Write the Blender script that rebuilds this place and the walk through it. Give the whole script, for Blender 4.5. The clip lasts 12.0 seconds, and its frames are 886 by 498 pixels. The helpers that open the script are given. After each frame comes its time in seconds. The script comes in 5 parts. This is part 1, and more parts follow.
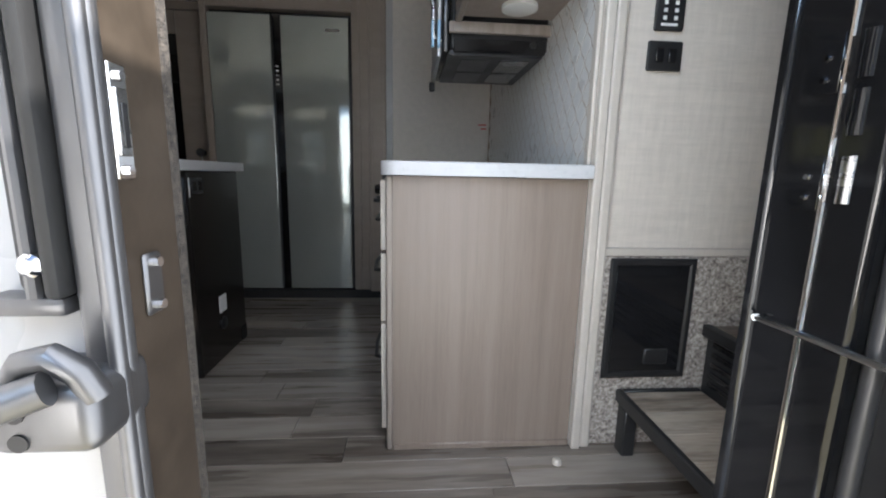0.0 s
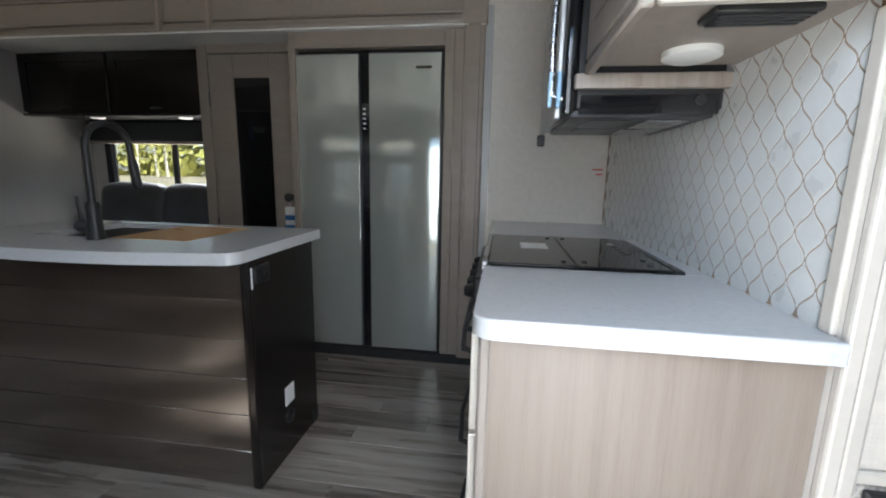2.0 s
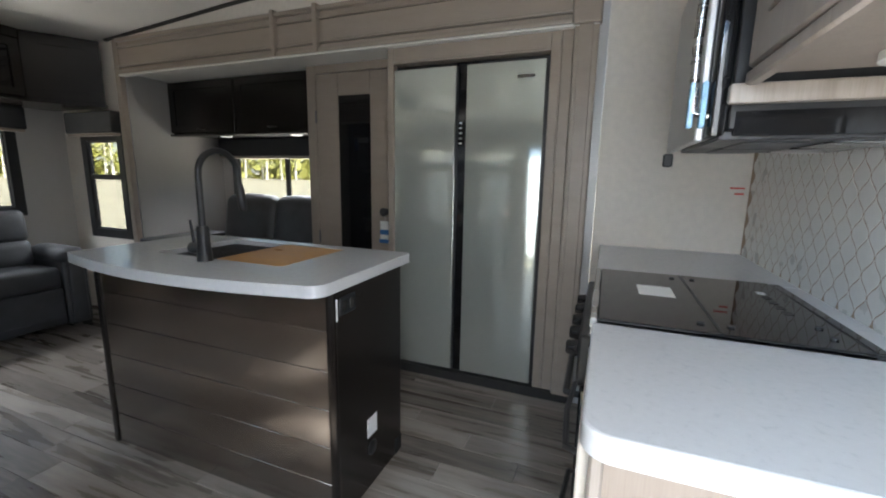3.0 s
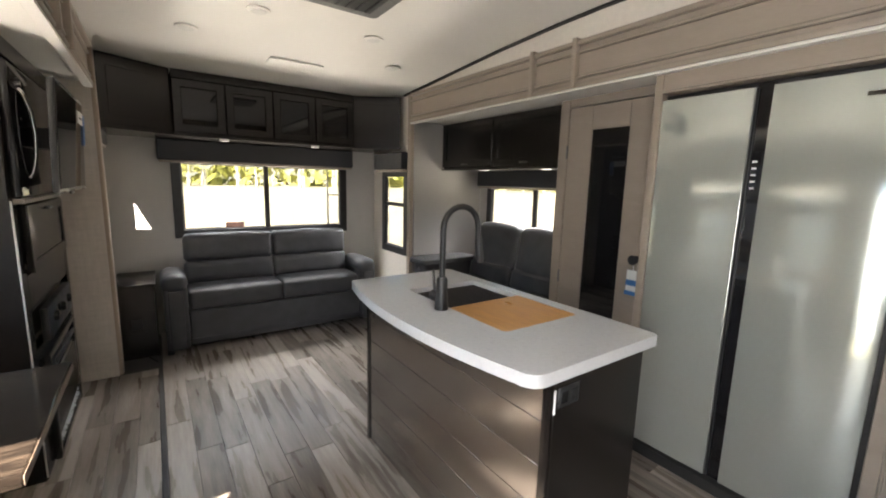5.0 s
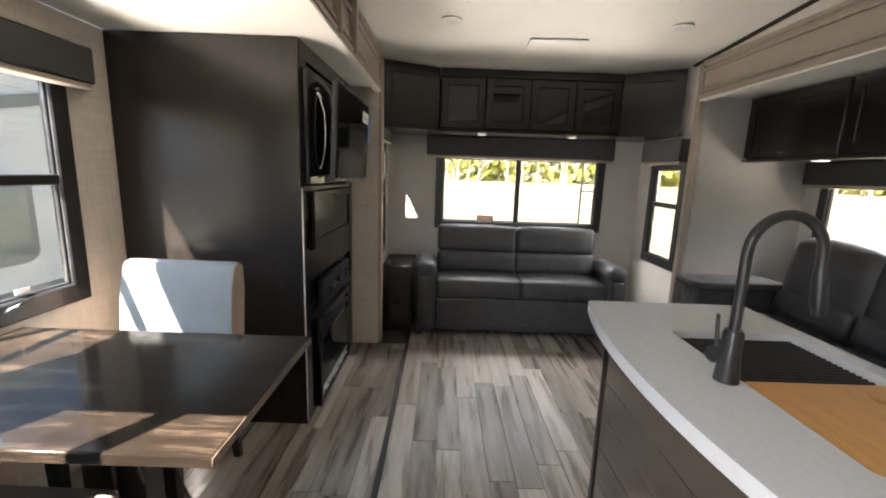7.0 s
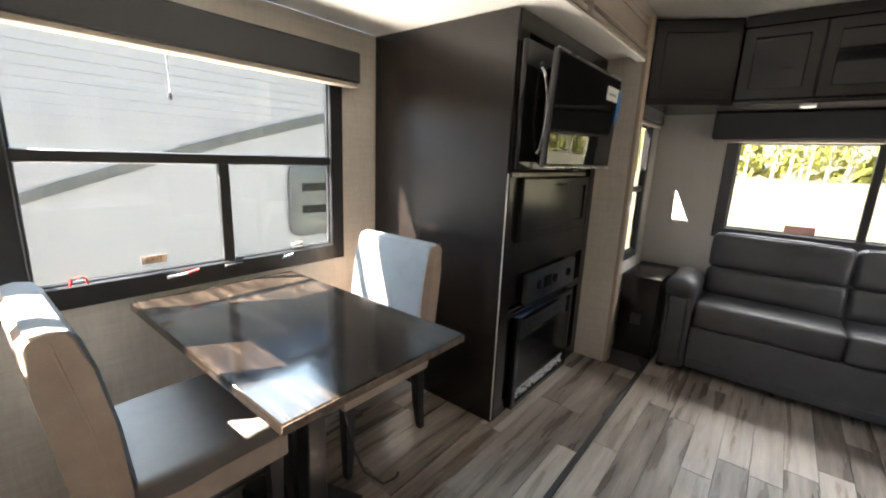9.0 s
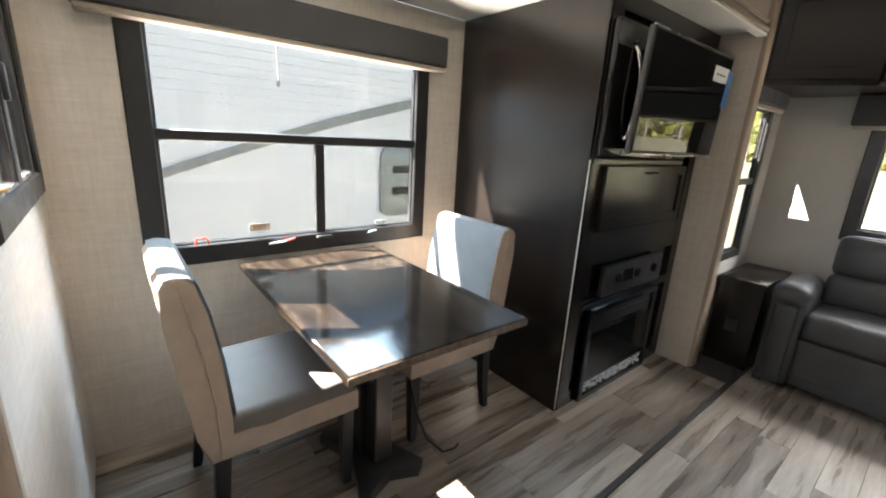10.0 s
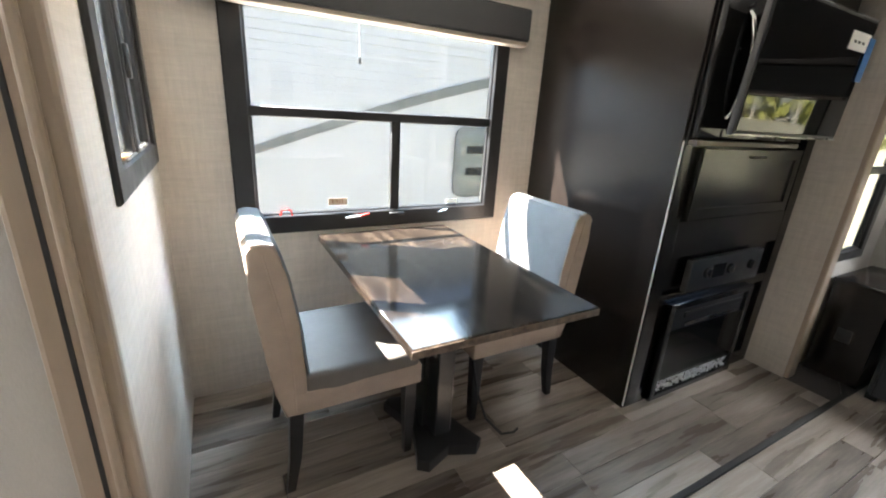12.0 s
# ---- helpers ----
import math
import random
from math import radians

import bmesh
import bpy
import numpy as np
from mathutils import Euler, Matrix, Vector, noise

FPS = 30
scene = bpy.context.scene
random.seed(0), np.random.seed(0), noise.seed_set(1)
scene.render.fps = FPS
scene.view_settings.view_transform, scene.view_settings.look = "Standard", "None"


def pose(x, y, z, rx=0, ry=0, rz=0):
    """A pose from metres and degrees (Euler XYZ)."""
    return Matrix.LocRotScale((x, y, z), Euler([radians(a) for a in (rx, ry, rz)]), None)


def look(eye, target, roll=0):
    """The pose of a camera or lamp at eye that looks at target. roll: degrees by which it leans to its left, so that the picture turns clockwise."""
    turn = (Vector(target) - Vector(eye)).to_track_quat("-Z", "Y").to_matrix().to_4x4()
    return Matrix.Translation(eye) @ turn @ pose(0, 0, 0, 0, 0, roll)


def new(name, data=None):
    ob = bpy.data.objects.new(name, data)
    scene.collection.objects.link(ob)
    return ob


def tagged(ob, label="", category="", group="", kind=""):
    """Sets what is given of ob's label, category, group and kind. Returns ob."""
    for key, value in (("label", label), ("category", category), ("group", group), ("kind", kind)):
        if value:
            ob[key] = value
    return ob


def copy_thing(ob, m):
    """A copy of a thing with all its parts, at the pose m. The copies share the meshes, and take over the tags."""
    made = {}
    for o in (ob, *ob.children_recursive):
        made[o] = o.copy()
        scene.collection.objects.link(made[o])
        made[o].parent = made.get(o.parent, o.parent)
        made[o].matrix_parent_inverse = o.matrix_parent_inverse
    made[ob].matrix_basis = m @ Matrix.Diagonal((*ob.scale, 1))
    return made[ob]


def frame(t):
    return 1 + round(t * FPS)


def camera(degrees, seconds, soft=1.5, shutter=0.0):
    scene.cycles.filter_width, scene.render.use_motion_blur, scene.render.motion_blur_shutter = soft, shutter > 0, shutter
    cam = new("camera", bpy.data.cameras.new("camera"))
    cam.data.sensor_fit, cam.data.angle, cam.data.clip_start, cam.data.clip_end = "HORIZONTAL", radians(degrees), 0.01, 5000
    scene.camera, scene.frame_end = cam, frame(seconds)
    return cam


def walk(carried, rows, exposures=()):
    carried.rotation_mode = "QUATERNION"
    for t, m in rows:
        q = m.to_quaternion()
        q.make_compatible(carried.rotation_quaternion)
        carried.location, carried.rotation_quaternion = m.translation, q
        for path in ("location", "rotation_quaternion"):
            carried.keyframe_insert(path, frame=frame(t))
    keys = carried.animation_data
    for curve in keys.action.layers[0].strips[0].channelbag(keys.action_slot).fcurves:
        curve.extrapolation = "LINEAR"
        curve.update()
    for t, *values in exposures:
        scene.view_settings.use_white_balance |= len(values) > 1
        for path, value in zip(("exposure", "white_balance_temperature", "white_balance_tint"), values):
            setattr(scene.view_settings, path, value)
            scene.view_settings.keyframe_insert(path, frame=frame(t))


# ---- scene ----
cam = camera(94.1, 12.0, soft=2.0)
PATH = [
    (0, (0.208, 0.277, 0.883), (0.358, 2.239, 0.529), 1.2),
    (0.5, (0.233, 0.405, 0.938), (0.321, 2.372, 0.589), 1.2),
    (1, (0.212, 0.502, 1.038), (0.199, 2.473, 0.696), 1.2),
    (1.5, (0.192, 0.601, 1.067), (0.066, 2.567, 0.718), 1.2),
    (2, (0.163, 0.734, 1.174), (-0.113, 2.684, 0.825), 1.2),
    (2.5, (0.149, 0.794, 1.227), (-0.304, 2.711, 0.878), 1.1),
    (3, (0.124, 0.909, 1.257), (-0.593, 2.744, 0.91), 1.0),
    (3.2, (0.124, 0.95, 1.258), (-0.703, 2.741, 0.932), 1.2),
    (4.8, (0.057, 1.037, 1.419), (-1.476, 2.285, 1.117), 1.6),
    (5, (0.04, 1.091, 1.43), (-1.578, 2.224, 1.117), 1.5),
    (5.5, (-0.016, 1.097, 1.423), (-1.767, 2.011, 1.109), 1.6),
    (6, (-0.098, 1.126, 1.419), (-1.967, 1.757, 1.092), 1.7),
    (6.5, (-0.219, 1.204, 1.42), (-2.156, 1.561, 1.077), 1.8),
    (7, (-0.339, 1.303, 1.409), (-2.305, 1.311, 1.046), 2.0),
    (7.5, (-0.453, 1.36, 1.408), (-2.394, 1.065, 1.025), 2.3),
    (9.3, (-0.747, 1.62, 1.372), (-2.173, 0.296, 0.908), 2.7),
    (9.5, (-0.734, 1.634, 1.378), (-2.108, 0.264, 0.893), 3.0),
    (10, (-0.744, 1.662, 1.371), (-1.962, 0.163, 0.85), 3.2),
    (10.5, (-0.75, 1.677, 1.366), (-1.853, 0.103, 0.813), 3.3),
    (11, (-0.756, 1.671, 1.357), (-1.764, 0.045, 0.774), 3.3),
    (11.5, (-0.758, 1.66, 1.35), (-1.719, 0.012, 0.749), 3.5),
    (12, (-0.754, 1.651, 1.358), (-1.681, -0.008, 0.736), 3.5),
]
EXPOSURES = [(0.0, 2.05, 6200, 12.0), (0.5, 2.5, 6250, 12.0), (1.0, 2.75, 6200, 11.0), (2.0, 2.85, 6100, 10.0), (3.2, 3.35, 6300, 10.0), (4.8, 4.1, 6950, 14.0), (7.7, 4.1, 6900, 14.0), (9.3, 4.25, 6850, 12.0), (12.0, 4.45, 6550, 11.0)]
walk(cam, [(t, look(eye, target, roll)) for t, eye, target, roll in PATH], EXPOSURES)

# ---- daylight ----
SUN_WAY = Vector((-1.6, 1.0, -2.1)).normalized()
world = bpy.data.worlds.new("daylight")
scene.world = world
world.use_nodes = True
wn = world.node_tree
sky = wn.nodes.new("ShaderNodeTexSky")
sky.sky_type, sky.sun_disc = "NISHITA", False
sky.sun_elevation = math.asin(-SUN_WAY.z)
sky.sun_rotation = math.atan2(-SUN_WAY.x, -SUN_WAY.y)
wn.links.new(sky.outputs[0], wn.nodes["Background"].inputs[0])
wn.nodes["Background"].inputs[1].default_value = 0.065
sun = new("sun", bpy.data.lights.new("sun", "SUN"))
sun.data.energy, sun.data.angle, sun.data.color = 5.0, radians(0.5), (1.0, 0.95, 0.87)
sun.rotation_mode = "QUATERNION"
sun.rotation_quaternion = SUN_WAY.to_track_quat("-Z", "Y")
sun.location = (2, -4, 6)


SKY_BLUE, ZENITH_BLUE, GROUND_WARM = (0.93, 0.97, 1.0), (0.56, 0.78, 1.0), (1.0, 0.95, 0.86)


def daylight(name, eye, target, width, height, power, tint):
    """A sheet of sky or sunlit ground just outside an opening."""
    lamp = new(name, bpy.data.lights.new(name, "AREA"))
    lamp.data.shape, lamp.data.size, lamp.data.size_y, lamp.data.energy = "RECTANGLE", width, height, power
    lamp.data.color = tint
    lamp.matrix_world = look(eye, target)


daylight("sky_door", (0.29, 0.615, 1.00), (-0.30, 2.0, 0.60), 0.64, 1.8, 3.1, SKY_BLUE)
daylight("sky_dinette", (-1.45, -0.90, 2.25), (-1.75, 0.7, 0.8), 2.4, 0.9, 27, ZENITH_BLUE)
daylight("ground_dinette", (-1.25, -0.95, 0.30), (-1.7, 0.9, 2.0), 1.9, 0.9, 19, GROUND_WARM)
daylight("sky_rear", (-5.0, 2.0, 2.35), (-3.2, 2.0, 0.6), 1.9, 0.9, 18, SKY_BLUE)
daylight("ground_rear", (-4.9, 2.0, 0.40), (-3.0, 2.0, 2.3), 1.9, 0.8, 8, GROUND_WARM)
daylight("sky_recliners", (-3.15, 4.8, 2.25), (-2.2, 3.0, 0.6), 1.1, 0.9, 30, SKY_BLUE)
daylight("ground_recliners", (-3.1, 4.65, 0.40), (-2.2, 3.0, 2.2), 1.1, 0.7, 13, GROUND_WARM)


# ---- materials ----
def material(name, colour, rough=0.5, metal=0.0, vary=0.12, size=8.0, bump=0.0, fine=60.0, stretch=(1, 1, 1), coat=0.0, spec=0.5, each=0.0, rough_vary=0.08, rings=0.0, coat_rough=0.03, grain=0.45, ior=1.5):
    """Two scales of variation round a base colour; each: how much one object differs from the next."""
    m = bpy.data.materials.new(name)
    m.use_nodes = True
    t = m.node_tree
    b = t.nodes["Principled BSDF"]
    co = t.nodes.new("ShaderNodeTexCoord")
    mp = t.nodes.new("ShaderNodeMapping")
    mp.inputs["Scale"].default_value = stretch
    t.links.new(co.outputs["Object"], mp.inputs["Vector"])
    n1, n2 = t.nodes.new("ShaderNodeTexNoise"), t.nodes.new("ShaderNodeTexNoise")
    n1.inputs["Scale"].default_value, n1.inputs["Detail"].default_value = size, 4
    n2.inputs["Scale"].default_value, n2.inputs["Detail"].default_value = fine, 3
    src = mp.outputs["Vector"]
    if each:
        info = t.nodes.new("ShaderNodeObjectInfo")
        shift = t.nodes.new("ShaderNodeVectorMath")
        shift.operation = "MULTIPLY_ADD"
        comb = t.nodes.new("ShaderNodeCombineXYZ")
        for k in range(3):
            t.links.new(info.outputs["Random"], comb.inputs[k])
        shift.inputs[1].default_value = (37, 91, 13)
        t.links.new(comb.outputs[0], shift.inputs[0])
        t.links.new(mp.outputs["Vector"], shift.inputs[2])
        src = shift.outputs[0]
    for n in (n1, n2):
        t.links.new(src, n.inputs["Vector"])
    add = t.nodes.new("ShaderNodeMath")
    add.operation = "MULTIPLY_ADD"
    add.inputs[1].default_value = grain
    t.links.new(n2.outputs["Fac"], add.inputs[0])
    t.links.new(n1.outputs["Fac"], add.inputs[2])
    fac = add.outputs[0]
    if rings:
        # growth rings: level lines of a stretched noise
        n3, saw, tri, ring = (t.nodes.new(k) for k in ("ShaderNodeTexNoise", "ShaderNodeMath", "ShaderNodeMath", "ShaderNodeMath"))
        n3.inputs["Scale"].default_value, n3.inputs["Detail"].default_value = size * 0.45, 1.5
        t.links.new(src, n3.inputs["Vector"])
        saw.operation, tri.operation, ring.operation = "MULTIPLY", "PINGPONG", "MULTIPLY_ADD"
        saw.inputs[1].default_value, tri.inputs[1].default_value, ring.inputs[1].default_value = 7.0, 0.5, rings
        t.links.new(n3.outputs["Fac"], saw.inputs[0])
        t.links.new(saw.outputs[0], tri.inputs[0])
        t.links.new(tri.outputs[0], ring.inputs[0])
        t.links.new(fac, ring.inputs[2])
        level = t.nodes.new("ShaderNodeMath")
        level.operation = "SUBTRACT"
        level.inputs[1].default_value = rings * 0.25
        t.links.new(ring.outputs[0], level.inputs[0])
        fac = level.outputs[0]
    if each:
        more = t.nodes.new("ShaderNodeMath")
        more.operation = "MULTIPLY_ADD"
        more.inputs[1].default_value = each
        t.links.new(info.outputs["Random"], more.inputs[0])
        t.links.new(fac, more.inputs[2])
        less = t.nodes.new("ShaderNodeMath")
        less.operation = "SUBTRACT"
        less.inputs[1].default_value = each / 2
        t.links.new(more.outputs[0], less.inputs[0])
        fac = less.outputs[0]
    ramp = t.nodes.new("ShaderNodeValToRGB")
    if isinstance(colour[0], (int, float)):
        lo, hi = [c * (1 - vary) for c in colour], [min(1, c * (1 + vary)) for c in colour]
        stops = [(0.5, lo), (0.95, hi)]
    else:
        mid = 0.5 + grain / 2
        stops = [(mid - 0.275 + 0.55 * k / (len(colour) - 1), c) for k, c in enumerate(colour)]
    while len(ramp.color_ramp.elements) < len(stops):
        ramp.color_ramp.elements.new(0.5)
    for e, (p, c) in zip(ramp.color_ramp.elements, stops):
        e.position, e.color = p, (*c, 1)
    t.links.new(fac, ramp.inputs["Fac"])
    t.links.new(ramp.outputs["Color"], b.inputs["Base Color"])
    r = t.nodes.new("ShaderNodeMapRange")
    r.inputs["From Min"].default_value, r.inputs["From Max"].default_value = 0.3, 0.7
    r.inputs["To Min"].default_value, r.inputs["To Max"].default_value = max(0.02, rough - rough_vary), min(1, rough + rough_vary)
    t.links.new(n1.outputs["Fac"], r.inputs["Value"])
    t.links.new(r.outputs[0], b.inputs["Roughness"])
    b.inputs["Metallic"].default_value = metal
    b.inputs["Coat Weight"].default_value = coat
    b.inputs["IOR"].default_value = ior
    b.inputs["Coat Roughness"].default_value = coat_rough
    b.inputs["Specular IOR Level"].default_value = spec
    if bump:
        bp = t.nodes.new("ShaderNodeBump")
        bp.inputs["Strength"].default_value, bp.inputs["Distance"].default_value = bump, 0.002
        t.links.new(n2.outputs["Fac"], bp.inputs["Height"])
        t.links.new(bp.outputs["Normal"], b.inputs["Normal"])
    return m


def glass(name, tint=(0.50, 0.505, 0.50), rough=0.0):
    m = bpy.data.materials.new(name)
    m.use_nodes = True
    t = m.node_tree
    t.nodes.remove(t.nodes["Principled BSDF"])
    tr, gl, mix, fr, power = (t.nodes.new(k) for k in ("ShaderNodeBsdfTransparent", "ShaderNodeBsdfGlossy", "ShaderNodeMixShader", "ShaderNodeLayerWeight", "ShaderNodeMath"))
    tr.inputs[0].default_value = (*tint, 1)
    gl.inputs["Roughness"].default_value = rough
    fr.inputs["Blend"].default_value = 0.5
    power.operation = "POWER"
    power.inputs[1].default_value = 4.0
    t.links.new(fr.outputs["Facing"], power.inputs[0])
    level = t.nodes.new("ShaderNodeMapRange")
    level.inputs["To Min"].default_value, level.inputs["To Max"].default_value = 0.025, 0.55
    t.links.new(power.outputs[0], level.inputs["Value"])
    t.links.new(level.outputs[0], mix.inputs[0])
    t.links.new(tr.outputs[0], mix.inputs[1])
    t.links.new(gl.outputs[0], mix.inputs[2])
    t.links.new(mix.outputs[0], t.nodes["Material Output"].inputs[0])
    return m


def linen(name, colour, rough=0.7):
    """Papered wall printed with a slubby crosswise weave."""
    m = material(name, colour, rough, vary=0.05, size=3, fine=40)
    t = m.node_tree
    b = t.nodes["Principled BSDF"]
    base = b.inputs["Base Color"].links[0].from_socket
    co = t.nodes.new("ShaderNodeTexCoord")
    total = None
    for scale in ((420, 420, 14), (14, 14, 420), (60, 60, 5), (5, 5, 60)):
        mp, nz = t.nodes.new("ShaderNodeMapping"), t.nodes.new("ShaderNodeTexNoise")
        mp.inputs["Scale"].default_value = scale
        nz.inputs["Scale"].default_value, nz.inputs["Detail"].default_value = 1.0, 2
        t.links.new(co.outputs["Object"], mp.inputs["Vector"])
        t.links.new(mp.outputs["Vector"], nz.inputs["Vector"])
        if total is None:
            total = nz.outputs["Fac"]
        else:
            add = t.nodes.new("ShaderNodeMath")
            t.links.new(total, add.inputs[0])
            t.links.new(nz.outputs["Fac"], add.inputs[1])
            total = add.outputs[0]
    level = t.nodes.new("ShaderNodeMapRange")
    level.inputs["From Min"].default_value, level.inputs["From Max"].default_value = 1.5, 2.5
    level.inputs["To Min"].default_value, level.inputs["To Max"].default_value = 0.88, 1.09
    t.links.new(total, level.inputs["Value"])
    mul = t.nodes.new("ShaderNodeMix")
    mul.data_type, mul.blend_type = "RGBA", "MULTIPLY"
    mul.inputs["Factor"].default_value = 1.0
    t.links.new(base, mul.inputs[6])
    t.links.new(level.outputs[0], mul.inputs[7])
    t.links.new(mul.outputs[2], b.inputs["Base Color"])
    bp = t.nodes.new("ShaderNodeBump")
    bp.inputs["Strength"].default_value, bp.inputs["Distance"].default_value = 0.12, 0.002
    t.links.new(total, bp.inputs["Height"])
    t.links.new(bp.outputs["Normal"], b.inputs["Normal"])
    return m


WALLPAPER = linen("linen wallpaper", (0.60, 0.545, 0.48))
CREAM_WALL = material("cream wall vinyl", (0.69, 0.645, 0.585), 0.6, vary=0.05, size=30, fine=300, bump=0.2)
WALLPAPER_GREY = material("grey wallpaper", (0.50, 0.48, 0.45), 0.7, vary=0.06, size=4, fine=260, bump=0.2, stretch=(1, 1, 0.35))
# darker than the grey wallpaper, used on one slide-out end wall only
DARKER_GREY = material("darker taupe-grey wall", (0.35, 0.335, 0.31), 0.6, vary=0.05, size=4, fine=260, bump=0.1, stretch=(1, 1, 0.35))
CEILING = material("white ceiling vinyl", (0.74, 0.72, 0.68), 0.38, vary=0.03, size=3, fine=200, bump=0.06)
EXTERIOR = material("white fibreglass", (0.46, 0.46, 0.46), 0.25, vary=0.03, size=2, bump=0.02)
FLOOR_BED = material("dark floor joint", (0.045, 0.043, 0.042), 0.7)
OAK = material("weathered grey oak", [(0.098, 0.080, 0.066), (0.172, 0.145, 0.121), (0.250, 0.215, 0.183), (0.335, 0.292, 0.250)], 0.30, size=2.2, fine=15, bump=0.06, stretch=(0.75, 8, 8), each=0.44, rough_vary=0.06, rings=0.18, grain=0.30)
WALNUT = material("dark walnut laminate", [(0.0075, 0.0058, 0.0050), (0.0100, 0.0077, 0.0066), (0.0130, 0.0100, 0.0085)], 0.23, spec=0.52, size=4, fine=40, stretch=(9, 9, 0.4), rough_vary=0.0)
WALNUT_FLAT = material("dark walnut shiplap", [(0.022, 0.0150, 0.0105), (0.046, 0.0325, 0.0235), (0.080, 0.057, 0.041)], 0.20, size=2.6, fine=9, stretch=(0.5, 7, 7), each=0.14, rough_vary=0.03, spec=1.0, coat=1.0, coat_rough=0.20, grain=0.3, ior=1.75)
TAUPE = material("taupe wood laminate", [(0.20, 0.165, 0.14), (0.27, 0.228, 0.196), (0.33, 0.285, 0.25)], 0.42, size=3, fine=34, bump=0.06, stretch=(10, 10, 0.45))
TAUPE_TRIM = material("taupe moulding", (0.31, 0.258, 0.213), 0.36, vary=0.06, size=4, fine=40, bump=0.02, stretch=(1, 4, 4), rough_vary=0.02)
ASH = material("light ash laminate", [(0.205, 0.160, 0.130), (0.245, 0.195, 0.160), (0.275, 0.222, 0.184)], 0.42, size=3, fine=40, bump=0.06, stretch=(12, 12, 0.4))
TAN = material("tan laminate", (0.37, 0.29, 0.22), 0.38, vary=0.05, size=4, fine=30, stretch=(5, 5, 0.5))
CREAM_TRIM = material("cream moulding", (0.52, 0.475, 0.42), 0.4, vary=0.06, size=6)
STONE_TOP = material("white solid surface", [(0.49, 0.497, 0.507), (0.545, 0.55, 0.555), (0.552, 0.557, 0.562), (0.57, 0.575, 0.58)], 0.20, size=70, fine=260, rough_vary=0.02)
BLACK = material("matt black", (0.019, 0.019, 0.020), 0.38, vary=0.2, size=10)
BLACK_GLOSS = material("gloss black", (0.011, 0.011, 0.012), 0.07, vary=0.2, size=10, rough_vary=0.03)
SCREEN = material("black screen glass", (0.009, 0.009, 0.010), 0.03, rough_vary=0.01)
RUBBER = material("black rubber", (0.016, 0.016, 0.016), 0.6)
STEEL = material("brushed steel", (0.52, 0.52, 0.52), 0.26, metal=1.0, vary=0.08, size=6, stretch=(1, 1, 12))
SATIN = material("satin steel", (0.55, 0.55, 0.55), 0.42, metal=0.6, vary=0.04, size=4, rough_vary=0.03)
CHROME = material("chrome", (0.78, 0.78, 0.78), 0.08, metal=1.0, vary=0.03, rough_vary=0.03)
ALUMINIUM = material("dull aluminium", (0.17, 0.17, 0.175), 0.38, metal=0.85, vary=0.15, size=7, stretch=(1, 1, 0.3))
EDGE_METAL = material("dark anodised edge", (0.055, 0.055, 0.058), 0.40, metal=0.3, vary=0.15, size=7, stretch=(1, 1, 0.3))
FRIDGE = material("silver fridge glass", (0.47, 0.49, 0.45), 0.10, metal=0.5, vary=0.02, size=3, rough_vary=0.0)
LEATHER = material("charcoal leatherette", (0.051, 0.052, 0.055), 0.42, vary=0.22, size=9, fine=190, bump=0.3)
LINEN = material("beige upholstery", (0.43, 0.34, 0.275), 0.85, vary=0.1, size=12, fine=320, bump=0.5)
GREY_CLOTH = material("grey upholstery", (0.155, 0.140, 0.126), 0.8, vary=0.1, size=12, fine=320, bump=0.4)
PALE_CLOTH = material("pale grey upholstery", (0.24, 0.24, 0.24), 0.85, vary=0.08, size=12, fine=320, bump=0.4)
VALANCE = material("charcoal valance", (0.030, 0.031, 0.033), 0.6, vary=0.15, size=12, fine=240, bump=0.3)
TILE = material("white glazed tile", (0.64, 0.635, 0.615), 0.33, vary=0.05, size=10, each=0.06)
GROUT = material("tan grout", (0.30, 0.215, 0.15), 0.8, vary=0.15, size=20)
GRANITE = material("speckled stone panel", [(0.10, 0.085, 0.075), (0.34, 0.30, 0.265), (0.60, 0.56, 0.51)], 0.55, size=75, fine=150, bump=0.4)
TREAD = material("light oak tread", [(0.15, 0.118, 0.088), (0.28, 0.228, 0.178), (0.42, 0.355, 0.285), (0.52, 0.45, 0.36)], 0.4, size=4, fine=20, bump=0.1, stretch=(1.0, 6, 6), each=0.5, rings=0.2)
BOARD = material("bamboo cutting board", [(0.41, 0.195, 0.055), (0.50, 0.255, 0.08), (0.57, 0.305, 0.11)], 0.45, size=6, fine=30, stretch=(1, 9, 9))
TABLE = material("black stained table wood", [(0.0080, 0.0060, 0.0048), (0.0115, 0.0085, 0.0065), (0.038, 0.027, 0.019)], 0.11, size=3, fine=24, bump=0.10, stretch=(7, 0.7, 7), rough_vary=0.03, spec=0.27, rings=0.3)
BARK_EDGE = material("worn brown edge band", (0.13, 0.095, 0.07), 0.5, vary=0.5, size=30)
BRONZE = material("brown painted jamb", (0.060, 0.046, 0.034), 0.35, vary=0.25, size=14, bump=0.1, metal=0.3)
SEAL = material("fuzzy weather seal", (0.038, 0.032, 0.026), 0.9, vary=0.7, size=160, fine=400, bump=1.0)
WHITE_PLASTIC = material("white plastic", (0.78, 0.77, 0.74), 0.35, vary=0.03)
LENS = material("frosted lamp lens", (0.66, 0.65, 0.62), 0.45, vary=0.03)
PAPER = material("white paper", (0.80, 0.80, 0.78), 0.6, vary=0.02)
BLUE = material("blue print", (0.04, 0.16, 0.42), 0.4)
